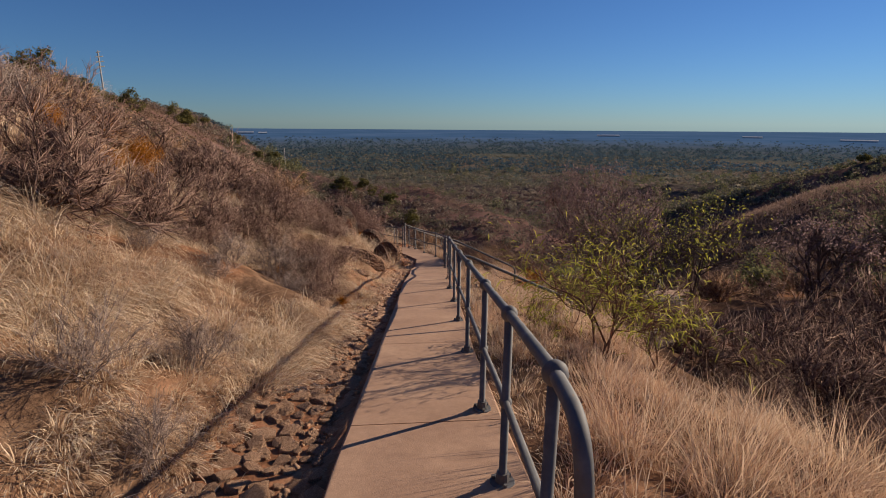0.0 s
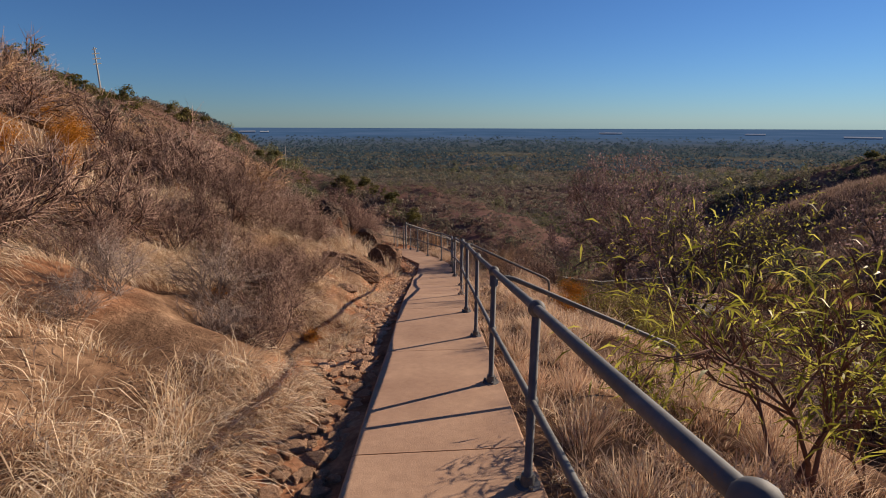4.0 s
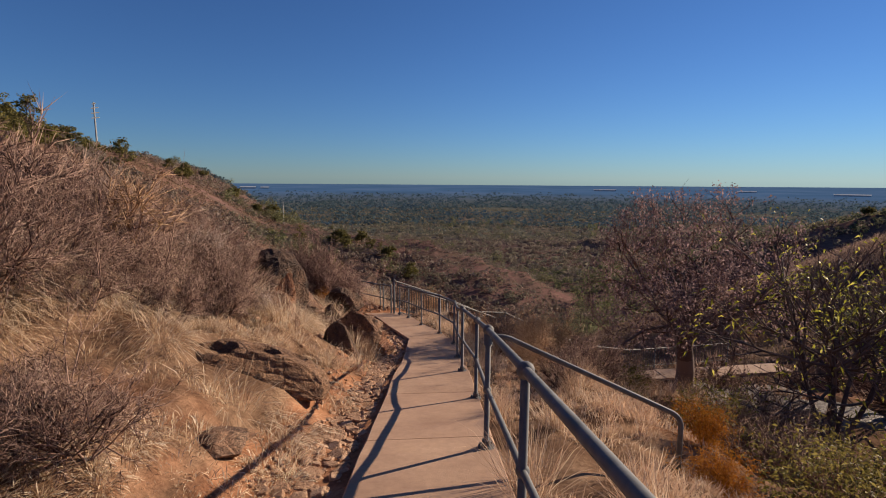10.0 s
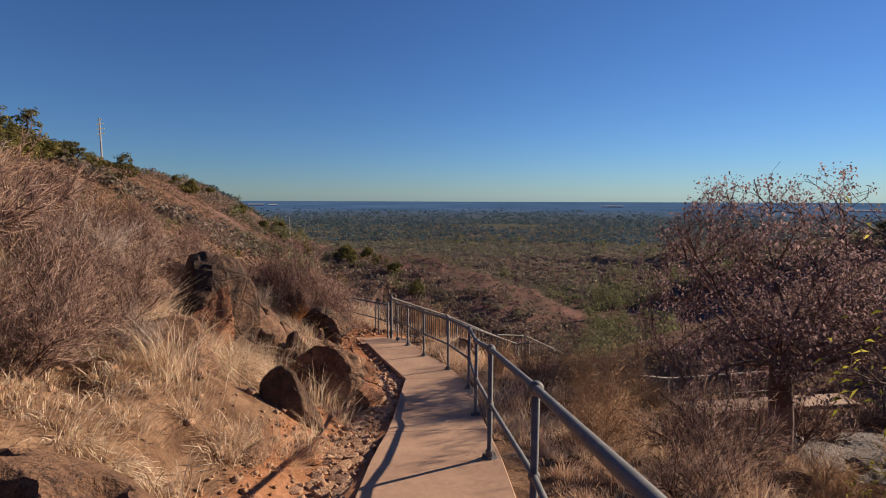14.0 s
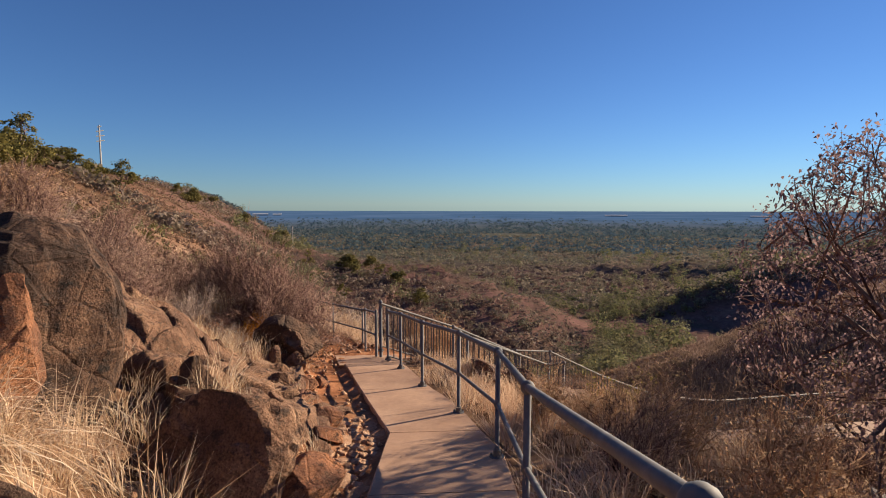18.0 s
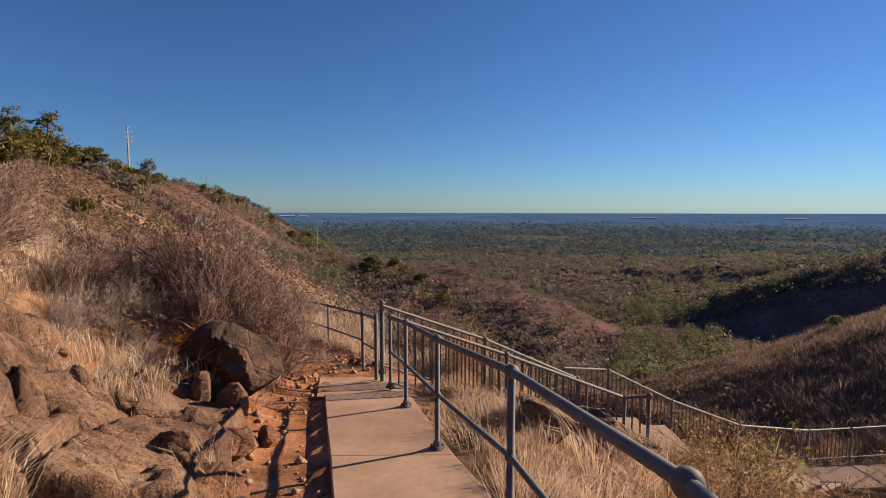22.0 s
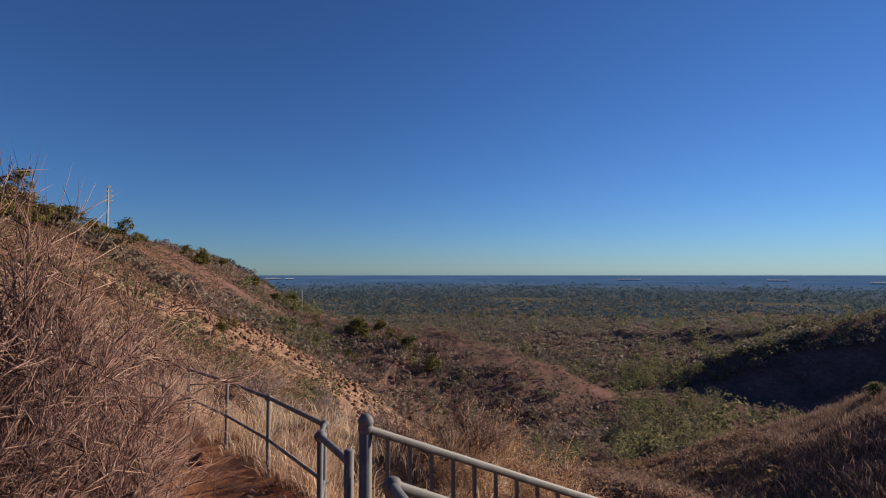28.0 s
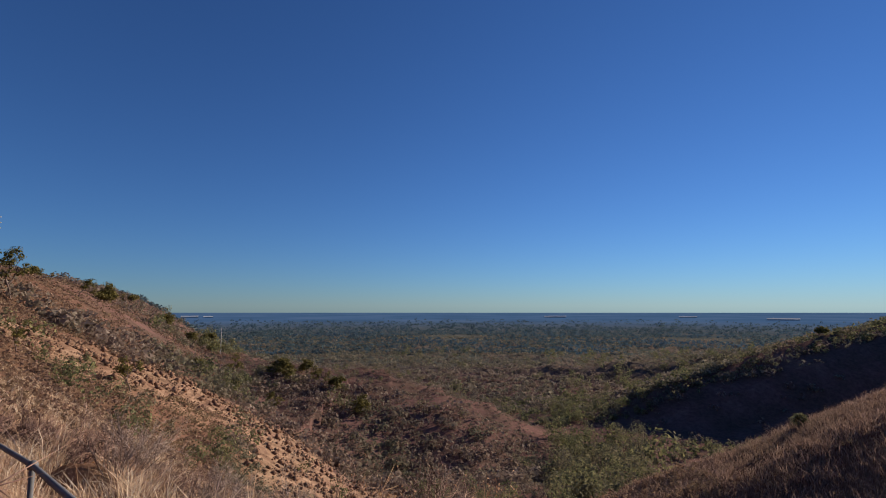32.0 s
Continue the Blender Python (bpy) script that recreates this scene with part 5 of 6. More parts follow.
# right bank
for i, (k, x, y, s, sz) in enumerate([
        ("rust", 3.45, 12.3, 0.75, 1.0), ("rust", 3.9, 12.9, 0.6, 1.0), ("olive", 4.3, 11.2, 1.1, 0.8), ("olive", 5.0, 12.2, 1.2, 0.9), ("olive", 3.9, 9.6, 0.9, 0.9), ("olive", 4.6, 13.8, 1.0, 0.9), ("olive", 5.8, 11.0, 1.1, 1.0),
        ("red", 2.6, 16.0, 1.0, 1.1), ("red", 3.1, 17.4, 1.1, 1.2), ("brown", 2.5, 18.4, 1.0, 1.1), ("red", 3.4, 19.2, 1.2, 1.1), ("brown", 3.3, 15.2, 1.1, 1.1), ("brown", 4.2, 16.6, 1.2, 1.1),
        ("red", 4.0, 20.8, 1.2, 1.0), ("red", 4.9, 19.6, 1.3, 1.0), ("red", 3.4, 21.6, 1.1, 1.0), ("brown", 4.6, 22.4, 1.2, 0.9), ("red", 5.6, 21.6, 1.2, 1.0), ("brown", 2.5, 14.2, 0.8, 1.1),
        ("red", 5.2, 25.1, 1.5, 1.3), ("olive", 5.5, 24.9, 1.6, 1.4), ("red", 4.4, 24.7, 1.3, 1.0), ("brown", 3.9, 24.95, 0.8, 0.9), ("red", 4.8, 25.2, 1.2, 1.2), ("red", 6.2, 23.6, 1.2, 1.0), ("red", 5.3, 24.2, 1.0, 1.0), ("olive", 7.2, 24.8, 1.2, 0.9), ("red", 7.8, 26.4, 1.4, 0.9), ("brown", 6.8, 27.6, 1.3, 1.0), ("brown", 3.2, 24.0, 0.7, 1.0),
        ("brown", 4.1, 7.4, 0.9, 0.9), ("brown", 4.6, 5.4, 1.2, 0.9), ("brown", 5.3, 6.6, 1.3, 0.9), ("brown", 4.7, 3.8, 1.1, 0.9), ("brown", 5.8, 4.6, 1.4, 0.9), ("brown", 5.2, 8.4, 1.2, 0.9), ("brown", 6.4, 7.2, 1.4, 1.0), ("brown", 5.0, 2.4, 1.2, 0.9),
        ("brown", 6.0, 9.6, 1.3, 1.0), ("brown", 7.2, 9.0, 1.4, 1.0), ("brown", 6.6, 5.2, 1.4, 1.0), ("olive", 7.0, 11.8, 1.3, 1.0), ("grey", 3.6, 6.4, 0.5, 1.0), ("grey", 3.9, 4.6, 0.5, 1.0),
        ("brown_far", 4.4, 2.6, 1.5, 0.9), ("brown_far", 5.4, 3.4, 1.7, 0.9), ("brown_far", 6.4, 3.0, 1.8, 1.0), ("brown_far", 7.2, 4.6, 1.9, 1.0), ("brown_far", 5.9, 5.9, 1.7, 0.9), ("brown_far", 7.6, 6.6, 1.9, 1.0), ("brown_far", 4.9, 7.4, 1.5, 0.9), ("brown_far", 6.9, 8.2, 1.8, 1.0), ("brown_far", 8.4, 8.6, 2.0, 1.0), ("brown_far", 8.6, 5.2, 2.0, 1.0), ("olive", 7.9, 3.4, 1.5, 1.0), ("brown_far", 9.4, 7.0, 2.2, 1.0), ("brown_far", 5.4, 9.9, 1.5, 0.9), ("brown_far", 9.6, 10.0, 2.0, 1.0), ("olive_far", 10.4, 4.6, 1.8, 1.0), ("olive_far", 9.0, 3.0, 1.6, 1.0),
        ("red", 3.0, 22.9, 0.9, 1.0), ("red", 4.2, 23.6, 0.9, 1.1), ("red", 2.3, 20.4, 0.9, 1.2), ("red", 2.9, 20.0, 1.0, 1.1), ("red", 3.9, 18.4, 1.2, 1.1), ("red", 5.0, 25.0, 0.8, 1.0), ("olive", 6.4, 25.6, 1.0, 0.9),
        ("olive", 6.0, 15.6, 1.2, 1.0), ("olive", 5.2, 17.8, 1.0, 1.0), ("red", 6.6, 17.4, 1.2, 1.0), ("red", 6.4, 19.4, 1.1, 1.0), ("olive", 3.4, 10.6, 0.8, 1.0), ("olive", 4.1, 11.4, 1.0, 0.9), ("olive", 4.6, 10.4, 1.0, 1.0), ("brown", 4.4, 12.4, 1.2, 1.0), ("brown", 5.4, 13.4, 1.3, 1.0), ("brown", 6.6, 15.2, 1.4, 1.0), ("brown", 5.6, 15.0, 1.3, 1.0), ("brown", 7.4, 16.4, 1.4, 1.0), ("brown", 7.6, 12.9, 1.3, 1.0), ("brown", 6.4, 12.2, 1.3, 1.0), ("rust", 3.0, 11.3, 0.8, 1.0), ("olive", 5.2, 12.6, 1.1, 0.9), ("red", 3.6, 21.2, 0.9, 1.0), ("red", 4.4, 21.8, 1.0, 1.0), ("olive", 5.2, 22.6, 0.9, 0.9), ("red", 5.6, 21.0, 1.1, 1.0), ("red", 4.8, 19.6, 1.0, 1.0), ("red", 3.4, 19.4, 0.8, 1.0), ("olive", 4.4, 17.4, 0.9, 0.9), ("red", 6.6, 22.6, 0.9, 1.0)]):
    place(k, x, y, s, i + 3, sz)
# beyond the fence
for i, (k, x, y, s, sz) in enumerate([
        ("red", 1.6, 31.2, 1.0, 1.3), ("red", 2.6, 32.6, 1.1, 1.3), ("brown", 3.6, 31.0, 1.0, 1.2), ("red", 0.4, 32.0, 0.9, 1.2), ("red", 4.6, 34.4, 1.2, 1.2), ("brown", 2.0, 36.2, 1.2, 1.1), ("red", 3.4, 36.8, 1.3, 1.2), ("red", 5.6, 35.8, 1.3, 1.1), ("red", 1.4, 27.5, 0.6, 1.0), ("red", 2.3, 27.6, 0.65, 1.0), ("brown", 3.1, 27.9, 0.7, 1.0), ("brown", 3.2, 29.6, 1.0, 1.1), ("red", 3.0, 30.6, 1.0, 1.1), ("brown", 4.6, 31.6, 1.4, 1.1), ("brown", 6.4, 33.6, 1.5, 1.1), ("brown", 3.4, 34.8, 1.5, 1.1), ("red", 0.9, 28.4, 0.6, 1.0), ("red", 1.8, 28.4, 0.8, 1.0), ("red", 2.5, 28.6, 0.9, 1.0), ("brown", 1.0, 30.4, 0.9, 1.0), ("brown", 2.2, 30.6, 1.1, 1.1), ("brown", 0.0, 30.6, 0.7, 0.9), ("grey", -0.4, 32.0, 0.8, 0.9),
        ("grey", 0.6, 33.0, 1.1, 1.0), ("grey", -1.6, 33.4, 0.9, 0.9), ("brown", -2.6, 34.6, 0.9, 0.9), ("red", 3.0, 31.8, 1.6, 1.1), ("red", 3.8, 33.2, 1.6, 1.1), ("brown", 1.8, 34.4, 1.7, 1.1), ("grey", -3.6, 35.4, 1.4, 1.0), ("red", 5.0, 33.4, 1.6, 1.0), ("brown", -5.6, 31.6, 1.5, 1.1), ("brown", -4.7, 30.2, 1.3, 1.1), ("brown", -6.6, 33.2, 1.6, 1.1), ("grey", -5.2, 29.2, 1.4, 1.1), ("brown", -7.6, 35.0, 1.7, 1.1), ("grey", -8.6, 36.6, 1.7, 1.1), ("brown", -6.4, 30.6, 1.7, 1.1)]):
    place(k, x, y, s * (1.6 if x > -2 else 1.25), i + 1, sz)

# scrub scattered over the slopes within some forty metres
rng = np.random.default_rng(77)
n_put = 0
while n_put < 340:
    x, y = rng.uniform(-26, -3.5), rng.uniform(2, 46)
    if vnoise(np.array(x * 0.22), np.array(y * 0.22), 21) < -0.12 and rng.random() < 0.7:
        continue
    if (x > -6 and 18 < y < 27) or math.hypot(x + 6.4, y - 12.4) < 1.8:
        continue
    d, _ = along(TRAIL, np.array([x]), np.array([y]))
    if d[0] < 1.6:
        continue
    k = str(rng.choice(["brown_far", "brown_far", "brown_far", "grey_far", "red_far", "brown_far"]))
    if rng.random() < 0.05:
        k = "rust"
    if k == "brown_far" and x < -8:
        k = "brown_off"
    s = rng.uniform(1.2, 2.1) * (0.5 if k == "rust" else 1)
    place(k, float(x), float(y), float(s), n_put, float(rng.uniform(0.75, 1.05)))
    n_put += 1
n_put = 0
while n_put < 90:
    x, y = rng.uniform(10, 34), rng.uniform(4, 44)
    if along(STAIR, np.array([x]), np.array([y]))[0][0] < 1.8:
        continue
    place(str(rng.choice(["brown_far", "brown_far", "brown_far", "red_far", "olive_far"])), float(x), float(y), float(rng.uniform(1.4, 2.3)), n_put, float(rng.uniform(0.8, 1.1)))
    n_put += 1


# ---------------------------------------------------------------- trees
def tree(name, x, y, seed, stems, length, spread, kids, r, bark, leaf_spec, label, up=0.06, fork=0.5, sides=5, wob=0.16, shrink=0.62, thin=0.6, sink=0.1, start=0.35):
    rng = np.random.default_rng(seed)
    P0, P1, R0, R1, tips, td = grow(rng, stems, length, spread, kids, shrink=shrink, r=r, up=up, wob=wob, fork=fork, base=0.03, thin=thin, start=start)
    th = tagged(new(name), label, "tree", group="")
    th.location = (x, y, hz(x, y) - sink)
    big = R0 > r * 0.5
    for nm, sel, k in (("stem", big, 8), ("bough", ~big, 4)):
        V, F = seg_mesh(P0[sel], P1[sel], R0[sel], R1[sel], k)
        link_mesh(nm, raw_mesh(nm, V, F, nm == "stem"), bark, th)["kind"] = "stuff"
    per, ll, lw, lmat, droop = leaf_spec
    T = np.repeat(tips, per, 0) + rng.normal(0, ll * 0.8, (len(tips) * per, 3))
    D = unit(np.repeat(td, per, 0) + rng.normal(0, 0.6, (len(tips) * per, 3)) + np.array([0, 0, -0.25]))
    V, F = leaf_mesh(T, D, ll, lw, rng, droop)
    link_mesh("crown", raw_mesh("crown", V, F), lmat, th, "leaves")["kind"] = "stuff"
    return th


tree("green_sapling", 2.2, 4.98, 201, 4, 1.0, 0.5, (5, 5, 4), 0.016, M_BARK_RED, (3, 0.15, 0.013, M_LEAF, 0.3), "young tree with narrow yellow-green leaves and thin red-brown stems", up=0.07, fork=0.62, shrink=0.6, start=0.58)
tree("green_sapling", 3.2, 5.4, 207, 3, 0.85, 0.5, (4, 4, 4), 0.012, M_BARK_RED, (2, 0.15, 0.013, M_LEAF, 0.35), "thin sapling with sparse drooping yellow-green leaves", up=0.04, fork=0.6, shrink=0.62, start=0.5)
tree("green_sapling", 1.62, 5.9, 208, 4, 0.36, 0.5, (4, 4), 0.007, M_BARK_RED, (4, 0.14, 0.013, M_LEAF, 0.3), "knee-high yellow-green sapling beside the handrail", up=0.06, start=0.3)
tree("green_tree", 8.2, 15.6, 202, 5, 2.15, 0.6, (5, 6, 4), 0.05, M_BARK, (2, 0.14, 0.038, M_LEAF, 0.4), "slender tree with drooping yellow-green leaves by the creek", start=0.55)
tree("green_tree", 10.9, 17.0, 203, 4, 2.4, 0.55, (5, 5, 4), 0.045, M_BARK, (2, 0.15, 0.05, M_LEAF, 0.4), "leaning tree with yellow-green leaves by the creek", start=0.5)


def withered(x, y, seed, trunk_h, trunk_r, n, length, kids, label, leaf=0.068, per=14, dome=(3.0, 3.7, 0.9)):
    """A broad old tree: short thick trunk, sinuous spreading boughs, fine twigs with clinging dead leaves."""
    rng = np.random.default_rng(seed)
    th = tagged(new("withered_tree"), label, "tree")
    th.location = (x, y, hz(x, y) - 0.4)
    s = np.linspace(0, 1, 7)
    line = np.stack([0.14 * np.sin(s * 5) * s, 0.1 * np.sin(s * 4 + 1) * s, s * trunk_h], -1)
    rad = trunk_r * (1.25 - 0.5 * s ** 0.6)
    V, F = seg_mesh(line[:-1], line[1:], rad[:-1], rad[1:], 10)
    link_mesh("trunk", raw_mesh("trunk", V, F, True), M_BARK, th)
    P0, P1, R0, R1, tips, td = grow(rng, n, length, 1.3, kids, shrink=0.54, r=trunk_r * 0.17, up=0.08, wob=0.3, fork=0.7, base=0.08, thin=0.48, start=0.35, segs=4, last=2)
    drop = np.array([0, 0, trunk_h * 0.93])
    inside = lambda q: (q[:, 0] / dome[0]) ** 2 + (q[:, 1] / dome[0]) ** 2 + ((q[:, 2] - dome[2]) / dome[1]) ** 2 + 0.35 * vnoise(q[:, 0] * 1.1 + q[:, 2], q[:, 1] * 1.1, seed) < 1
    keep, kept = inside(P1), inside(tips)
    P0, P1, R0, R1, tips, td = P0[keep], P1[keep], R0[keep], R1[keep], tips[kept], td[kept]
    big = R0 > trunk_r * 0.09
    V, F = seg_mesh(P0[big] + drop, P1[big] + drop, R0[big], R1[big], 5)
    link_mesh("bough", raw_mesh("bough", V, F), M_BARK, th)["kind"] = "stuff"
    V, F = seg_mesh(P0[~big] + drop, P1[~big] + drop, R0[~big], R1[~big], 3)
    link_mesh("brushwood", raw_mesh("brushwood", V, F), M_TWIG, th)["kind"] = "stuff"
    T = np.repeat(tips, per, 0) + drop + rng.normal(0, leaf * 1.1, (len(tips) * per, 3))
    D = unit(np.repeat(td, per, 0) + rng.normal(0, 0.9, (len(tips) * per, 3)) + np.array([0, 0, -0.35]))
    V, F = leaf_mesh(T, D, leaf, leaf * 0.7, rng, 0.5)
    link_mesh("crown", raw_mesh("crown", V, F), M_DEADLEAF, th, "dark clinging dead leaves")["kind"] = "stuff"
    return th


withered(8.4, 20.7, 221, 2.35, 0.26, 15, 3.5, (7, 6, 4), "large withered tree with dark clinging leaves beside the creek")
tree("withered_tree", 15.0, 16.0, 205, 4, 2.4, 0.5, (5, 6, 4), 0.06, M_BARK, (5, 0.12, 0.06, M_DEADLEAF, 0.3), "broad withered tree on the far creek bank")
tree("green_tree", 21.0, 19.0, 206, 4, 3.0, 0.5, (5, 6, 4), 0.07, M_BARK, (7, 0.2, 0.07, M_CROWN, 0.3), "broad green tree on the far creek bank")


# ---------------------------------------------------------------- grass
rng = np.random.default_rng(31)


def grass_field(n_clump, per, xr, yr, h, width, keep, sigma=0.10, lean=(0.10, 0.05), fan=1.6, rise=0.0):
    """Tussocks whose blades fan outwards and lean with the slope."""
    cx, cy = rng.uniform(*xr, n_clump), rng.uniform(*yr, n_clump)
    ok = keep(cx, cy)
    cx, cy = cx[ok], cy[ok]
    o = rng.normal(0, 1, (len(cx), per, 2))
    sg = rng.uniform(0.6, 1.4, (len(cx), 1, 1)) * sigma
    X, Y = (cx[:, None] + o[..., 0] * sg[..., 0]).ravel(), (cy[:, None] + o[..., 1] * sg[..., 0]).ravel()
    lump = np.clip(0.45 + 1.5 * (vnoise(cx * 1.5, cy * 1.5, 27) + 0.42), 0.35, 1.7)
    ch = np.repeat(rng.uniform(h[0], h[1], len(cx)) * lump, per) * rng.uniform(0.45, 1.05, len(X))
    cl = np.repeat(np.array(lean) + rng.normal(0, 0.3 * fan / 1.6, (len(cx), 2)), per, 0) + (o * 0.28 * fan / 1.6).reshape(-1, 2)
    ok = (np.interp(Y, LEFT_Y, LEFT_X) - X > 0.36) | (X - np.interp(Y, RIGHT_Y, RIGHT_X) > 0.03) | (Y > 26.5)
    X, Y, ch, cl = X[ok], Y[ok], ch[ok], cl[ok]
    return blades(X, Y, height(X, Y) - 0.02 + rise, ch, cl, width, rng)


def drain_width(y):
    return np.interp(y, [0, 4, 8, 12, 16], [0.9, 0.8, 0.52, 0.5, 0.6])


def keep_left(x, y):
    dl = np.interp(y, LEFT_Y, LEFT_X) - x
    bare = ((y > 18.0) & (y < 28) & (x > -4.0)) | ((y > 15.2) & (y < 18.1) & (x > -1.5))
    edge = dl > drain_width(y) + 0.2 * vnoise(x * 2, y * 2, 23)
    edge = edge & ((x + 2.2) ** 2 / 1.2 + (y - 7.9) ** 2 / 2.6 > 1.0) & (((x + 1.2) / 1.0) ** 2 + ((y - 13.2) / 0.85) ** 2 > 1.0) & (np.hypot(x + 1.15, (y - 16.2) * 0.8) > 0.55)
    return edge & ((~bare) | (rng.random(len(x)) < 0.4)) & (vnoise(x * 1.1, y * 1.1, 24) > -0.24) & ((y < 27) | (along(TRAIL, x, y)[0] > 0.8))


def keep_right(x, y):
    dr = x - np.interp(y, RIGHT_Y, RIGHT_X)
    return (dr > 0.03) & (dr < 2.6 - 0.4 * ((y > 8) & (y < 19)) + 1.2 * (y > 19) + 1.4 * (y < 5)) & (vnoise(x * 1.3, y * 1.3, 25) > -0.28) & ((y < 21.8) | (dr < 1.1)) & ((y < 25.2) | (along(STAIR, x, y)[0] > 0.9))


def tussocks(n, per, xr, yr, R, L, width, keep, lean, stand=0.0):
    """Old grass tussocks: blades rise from a tight foot, fan out all round and hang over at the tips."""
    cx, cy = rng.uniform(*xr, n), rng.uniform(*yr, n)
    ok = keep(cx, cy)
    cx, cy = cx[ok], cy[ok]
    m = len(cx)
    s = rng.uniform(0.6, 1.25, (m, 1)) * np.clip(0.8 + 1.9 * vnoise(cx * 1.1, cy * 1.1, 27), 0.3, 1.55)[:, None]
    az, u = rng.uniform(0, 2 * math.pi, (m, per)), np.sqrt(rng.uniform(0, 1, (m, per)))
    ring = np.stack([np.cos(az), np.sin(az)], -1)
    X, Y = cx[:, None] + ring[..., 0] * u * R * s, cy[:, None] + ring[..., 1] * u * R * s
    tilt = (0.12 + (1.15 - stand) * u + rng.normal(0, 0.2, (m, per)))[..., None]
    comb = (np.array(lean) + rng.normal(0, 0.18, (m, 1, 2)))
    d0 = np.concatenate([ring * np.sin(tilt) + comb, np.cos(tilt)], -1).reshape(-1, 3)
    ln = (L * s * rng.uniform(0.5, 1.1, (m, per))).ravel()[:, None]
    X, Y = X.ravel(), Y.ravel()
    B = np.stack([X, Y, height(X, Y) - 0.02], -1)
    d0 = unit(d0)
    d1 = unit(d0 + np.array([0, 0, -0.75]) * (1 - stand) + rng.normal(0, 0.12, d0.shape))
    d2 = unit(d1 + np.array([0, 0, -0.6]) * (1 - stand) + rng.normal(0, 0.2, d0.shape))
    P1 = B + d0 * ln * 0.42
    P2 = P1 + d1 * ln * 0.33
    P3 = P2 + d2 * ln * 0.25
    a = rng.uniform(0, 2 * math.pi, len(B))
    side = np.stack([np.cos(a), np.sin(a), 0 * a], -1) * (width * rng.uniform(0.6, 1.3, len(B)))[:, None] * 0.5
    V = np.stack([B, P1 - side, P1 + side, P2 - side * 0.75, P2 + side * 0.75, P3], 1).reshape(-1, 3)
    b = (np.arange(len(B)) * 6)[:, None]
    return V, np.concatenate([b + np.array([q]) for q in ((0, 2, 1), (1, 2, 4), (1, 4, 3), (3, 4, 5))])


V, F = tussocks(2000, 170, (-5.2, 0.4), (-1.5, 18.5), 0.22, 0.5, 0.0065, lambda x, y: keep_left(x, y) & (vnoise(x * 1.5, y * 1.5, 41) > -0.1) & ((y < 14.2) | (x < -3.4) | (rng.random(len(x)) < np.where(x < -1.5, 0.4, 0.12))), (0.4, -0.15))
stuff("grass_tussocks", V, F, M_GRASS, "overhanging tussocks of pale straw grass on the slope above the path", "grass")
V, F = tussocks(85, 110, (-3.2, -0.5), (14.4, 18.5), 0.12, 0.40, 0.006, lambda x, y: (np.interp(y, LEFT_Y, LEFT_X) - x > 0.7) & (np.hypot(x + 1.15, (y - 16.2) * 0.8) > 0.6) & ((y < 17.9) | (x > -1.9)), (0.15, -0.05), 0.4)
stuff("grass_tussocks", V, F, M_GRASS, "straw tussocks between boulders on red soil", "grass")
V, F = tussocks(300, 150, (0.9, 4.2), (-0.5, 24.5), 0.10, 0.44, 0.0045, keep_right, (0.02, 0.0), 0.7)
stuff("grass_tussocks", V, F, M_GRASS_PINK, "upright feathery straw tussocks on the outer bank", "grass")
V, F = grass_field(1700, 60, (-4.8, 0.6), (-1.5, 18.5), (0.06, 0.2), 0.0075, lambda x, y: keep_left(x, y), 0.09, (0.28, -0.1), 2.6)
stuff("dry_grass", V, F, M_GRASS, "thick matted straw grass covering the slope above the path", "grass")
V, F = grass_field(1100, 60, (-5.0, -0.2), (15.5, 33), (0.25, 0.6), 0.0055, keep_left, 0.07, (0.05, 0.0), 1.0)
stuff("dry_grass", V, F, M_GRASS, "tufts of tall straw grass between the rocks", "grass")
V, F = grass_field(40, 60, (-3.6, -0.6), (19.8, 23.6), (0.15, 0.35), 0.006, lambda x, y: vnoise(x * 0.9, y * 0.9, 33) > 0.0, 0.07, (0.05, 0.0), 1.2, 0.13)
stuff("dry_grass", V, F, M_GRASS, "straw tufts growing out of the cracked bedrock", "grass")
V, F = grass_field(3000, 42, (0.4, 5.6), (-1.0, 25.5), (0.08, 0.26), 0.007, keep_right, 0.075, (-0.05, 0.0))
stuff("dry_grass", V, F, M_GRASS_PINK, "short pinkish dry grass along the outer path edge", "grass")
V, F = grass_field(200, 90, (0.9, 4.0), (0.0, 25.0), (0.22, 0.46), 0.0045, keep_right, 0.07, (0.0, 0.0), 0.9)
stuff("dry_grass", V, F, M_GRASS_PINK, "tall feathery dry grass tufts below the handrail", "grass")
V, F = grass_field(520, 46, (1.8, 8.0), (16.2, 25.2), (0.25, 0.55), 0.008, lambda x, y: (x - np.interp(y, RIGHT_Y, RIGHT_X) > 0.4) & (vnoise(x * 0.8, y * 0.8, 35) > -0.1) & (along(STAIR, x, y)[0] > 1.1), 0.08, (-0.05, 0.0), 1.2)
stuff("dry_grass", V, F, M_GRASS_PINK, "pale dry grass among the shrubs below the path", "grass")
V, F = grass_field(6500, 16, (-26, -4.6), (0, 60), (0.25, 0.6), 0.016, lambda x, y: vnoise(x * 0.25, y * 0.25, 22) > 0.0, 0.2)
stuff("slope_grass", V, F, M_GRASS, "straw-coloured tussocks higher on the slope", "grass")
V, F = grass_field(5200, 12, (-42, 2), (40, 96), (0.35, 0.8), 0.045, lambda x, y: vnoise(x * 0.16, y * 0.16, 29) > 0.02, 0.3)
stuff("slope_grass", V, F, M_GRASS, "straw-coloured tussocks on the slope beyond the trail", "grass")
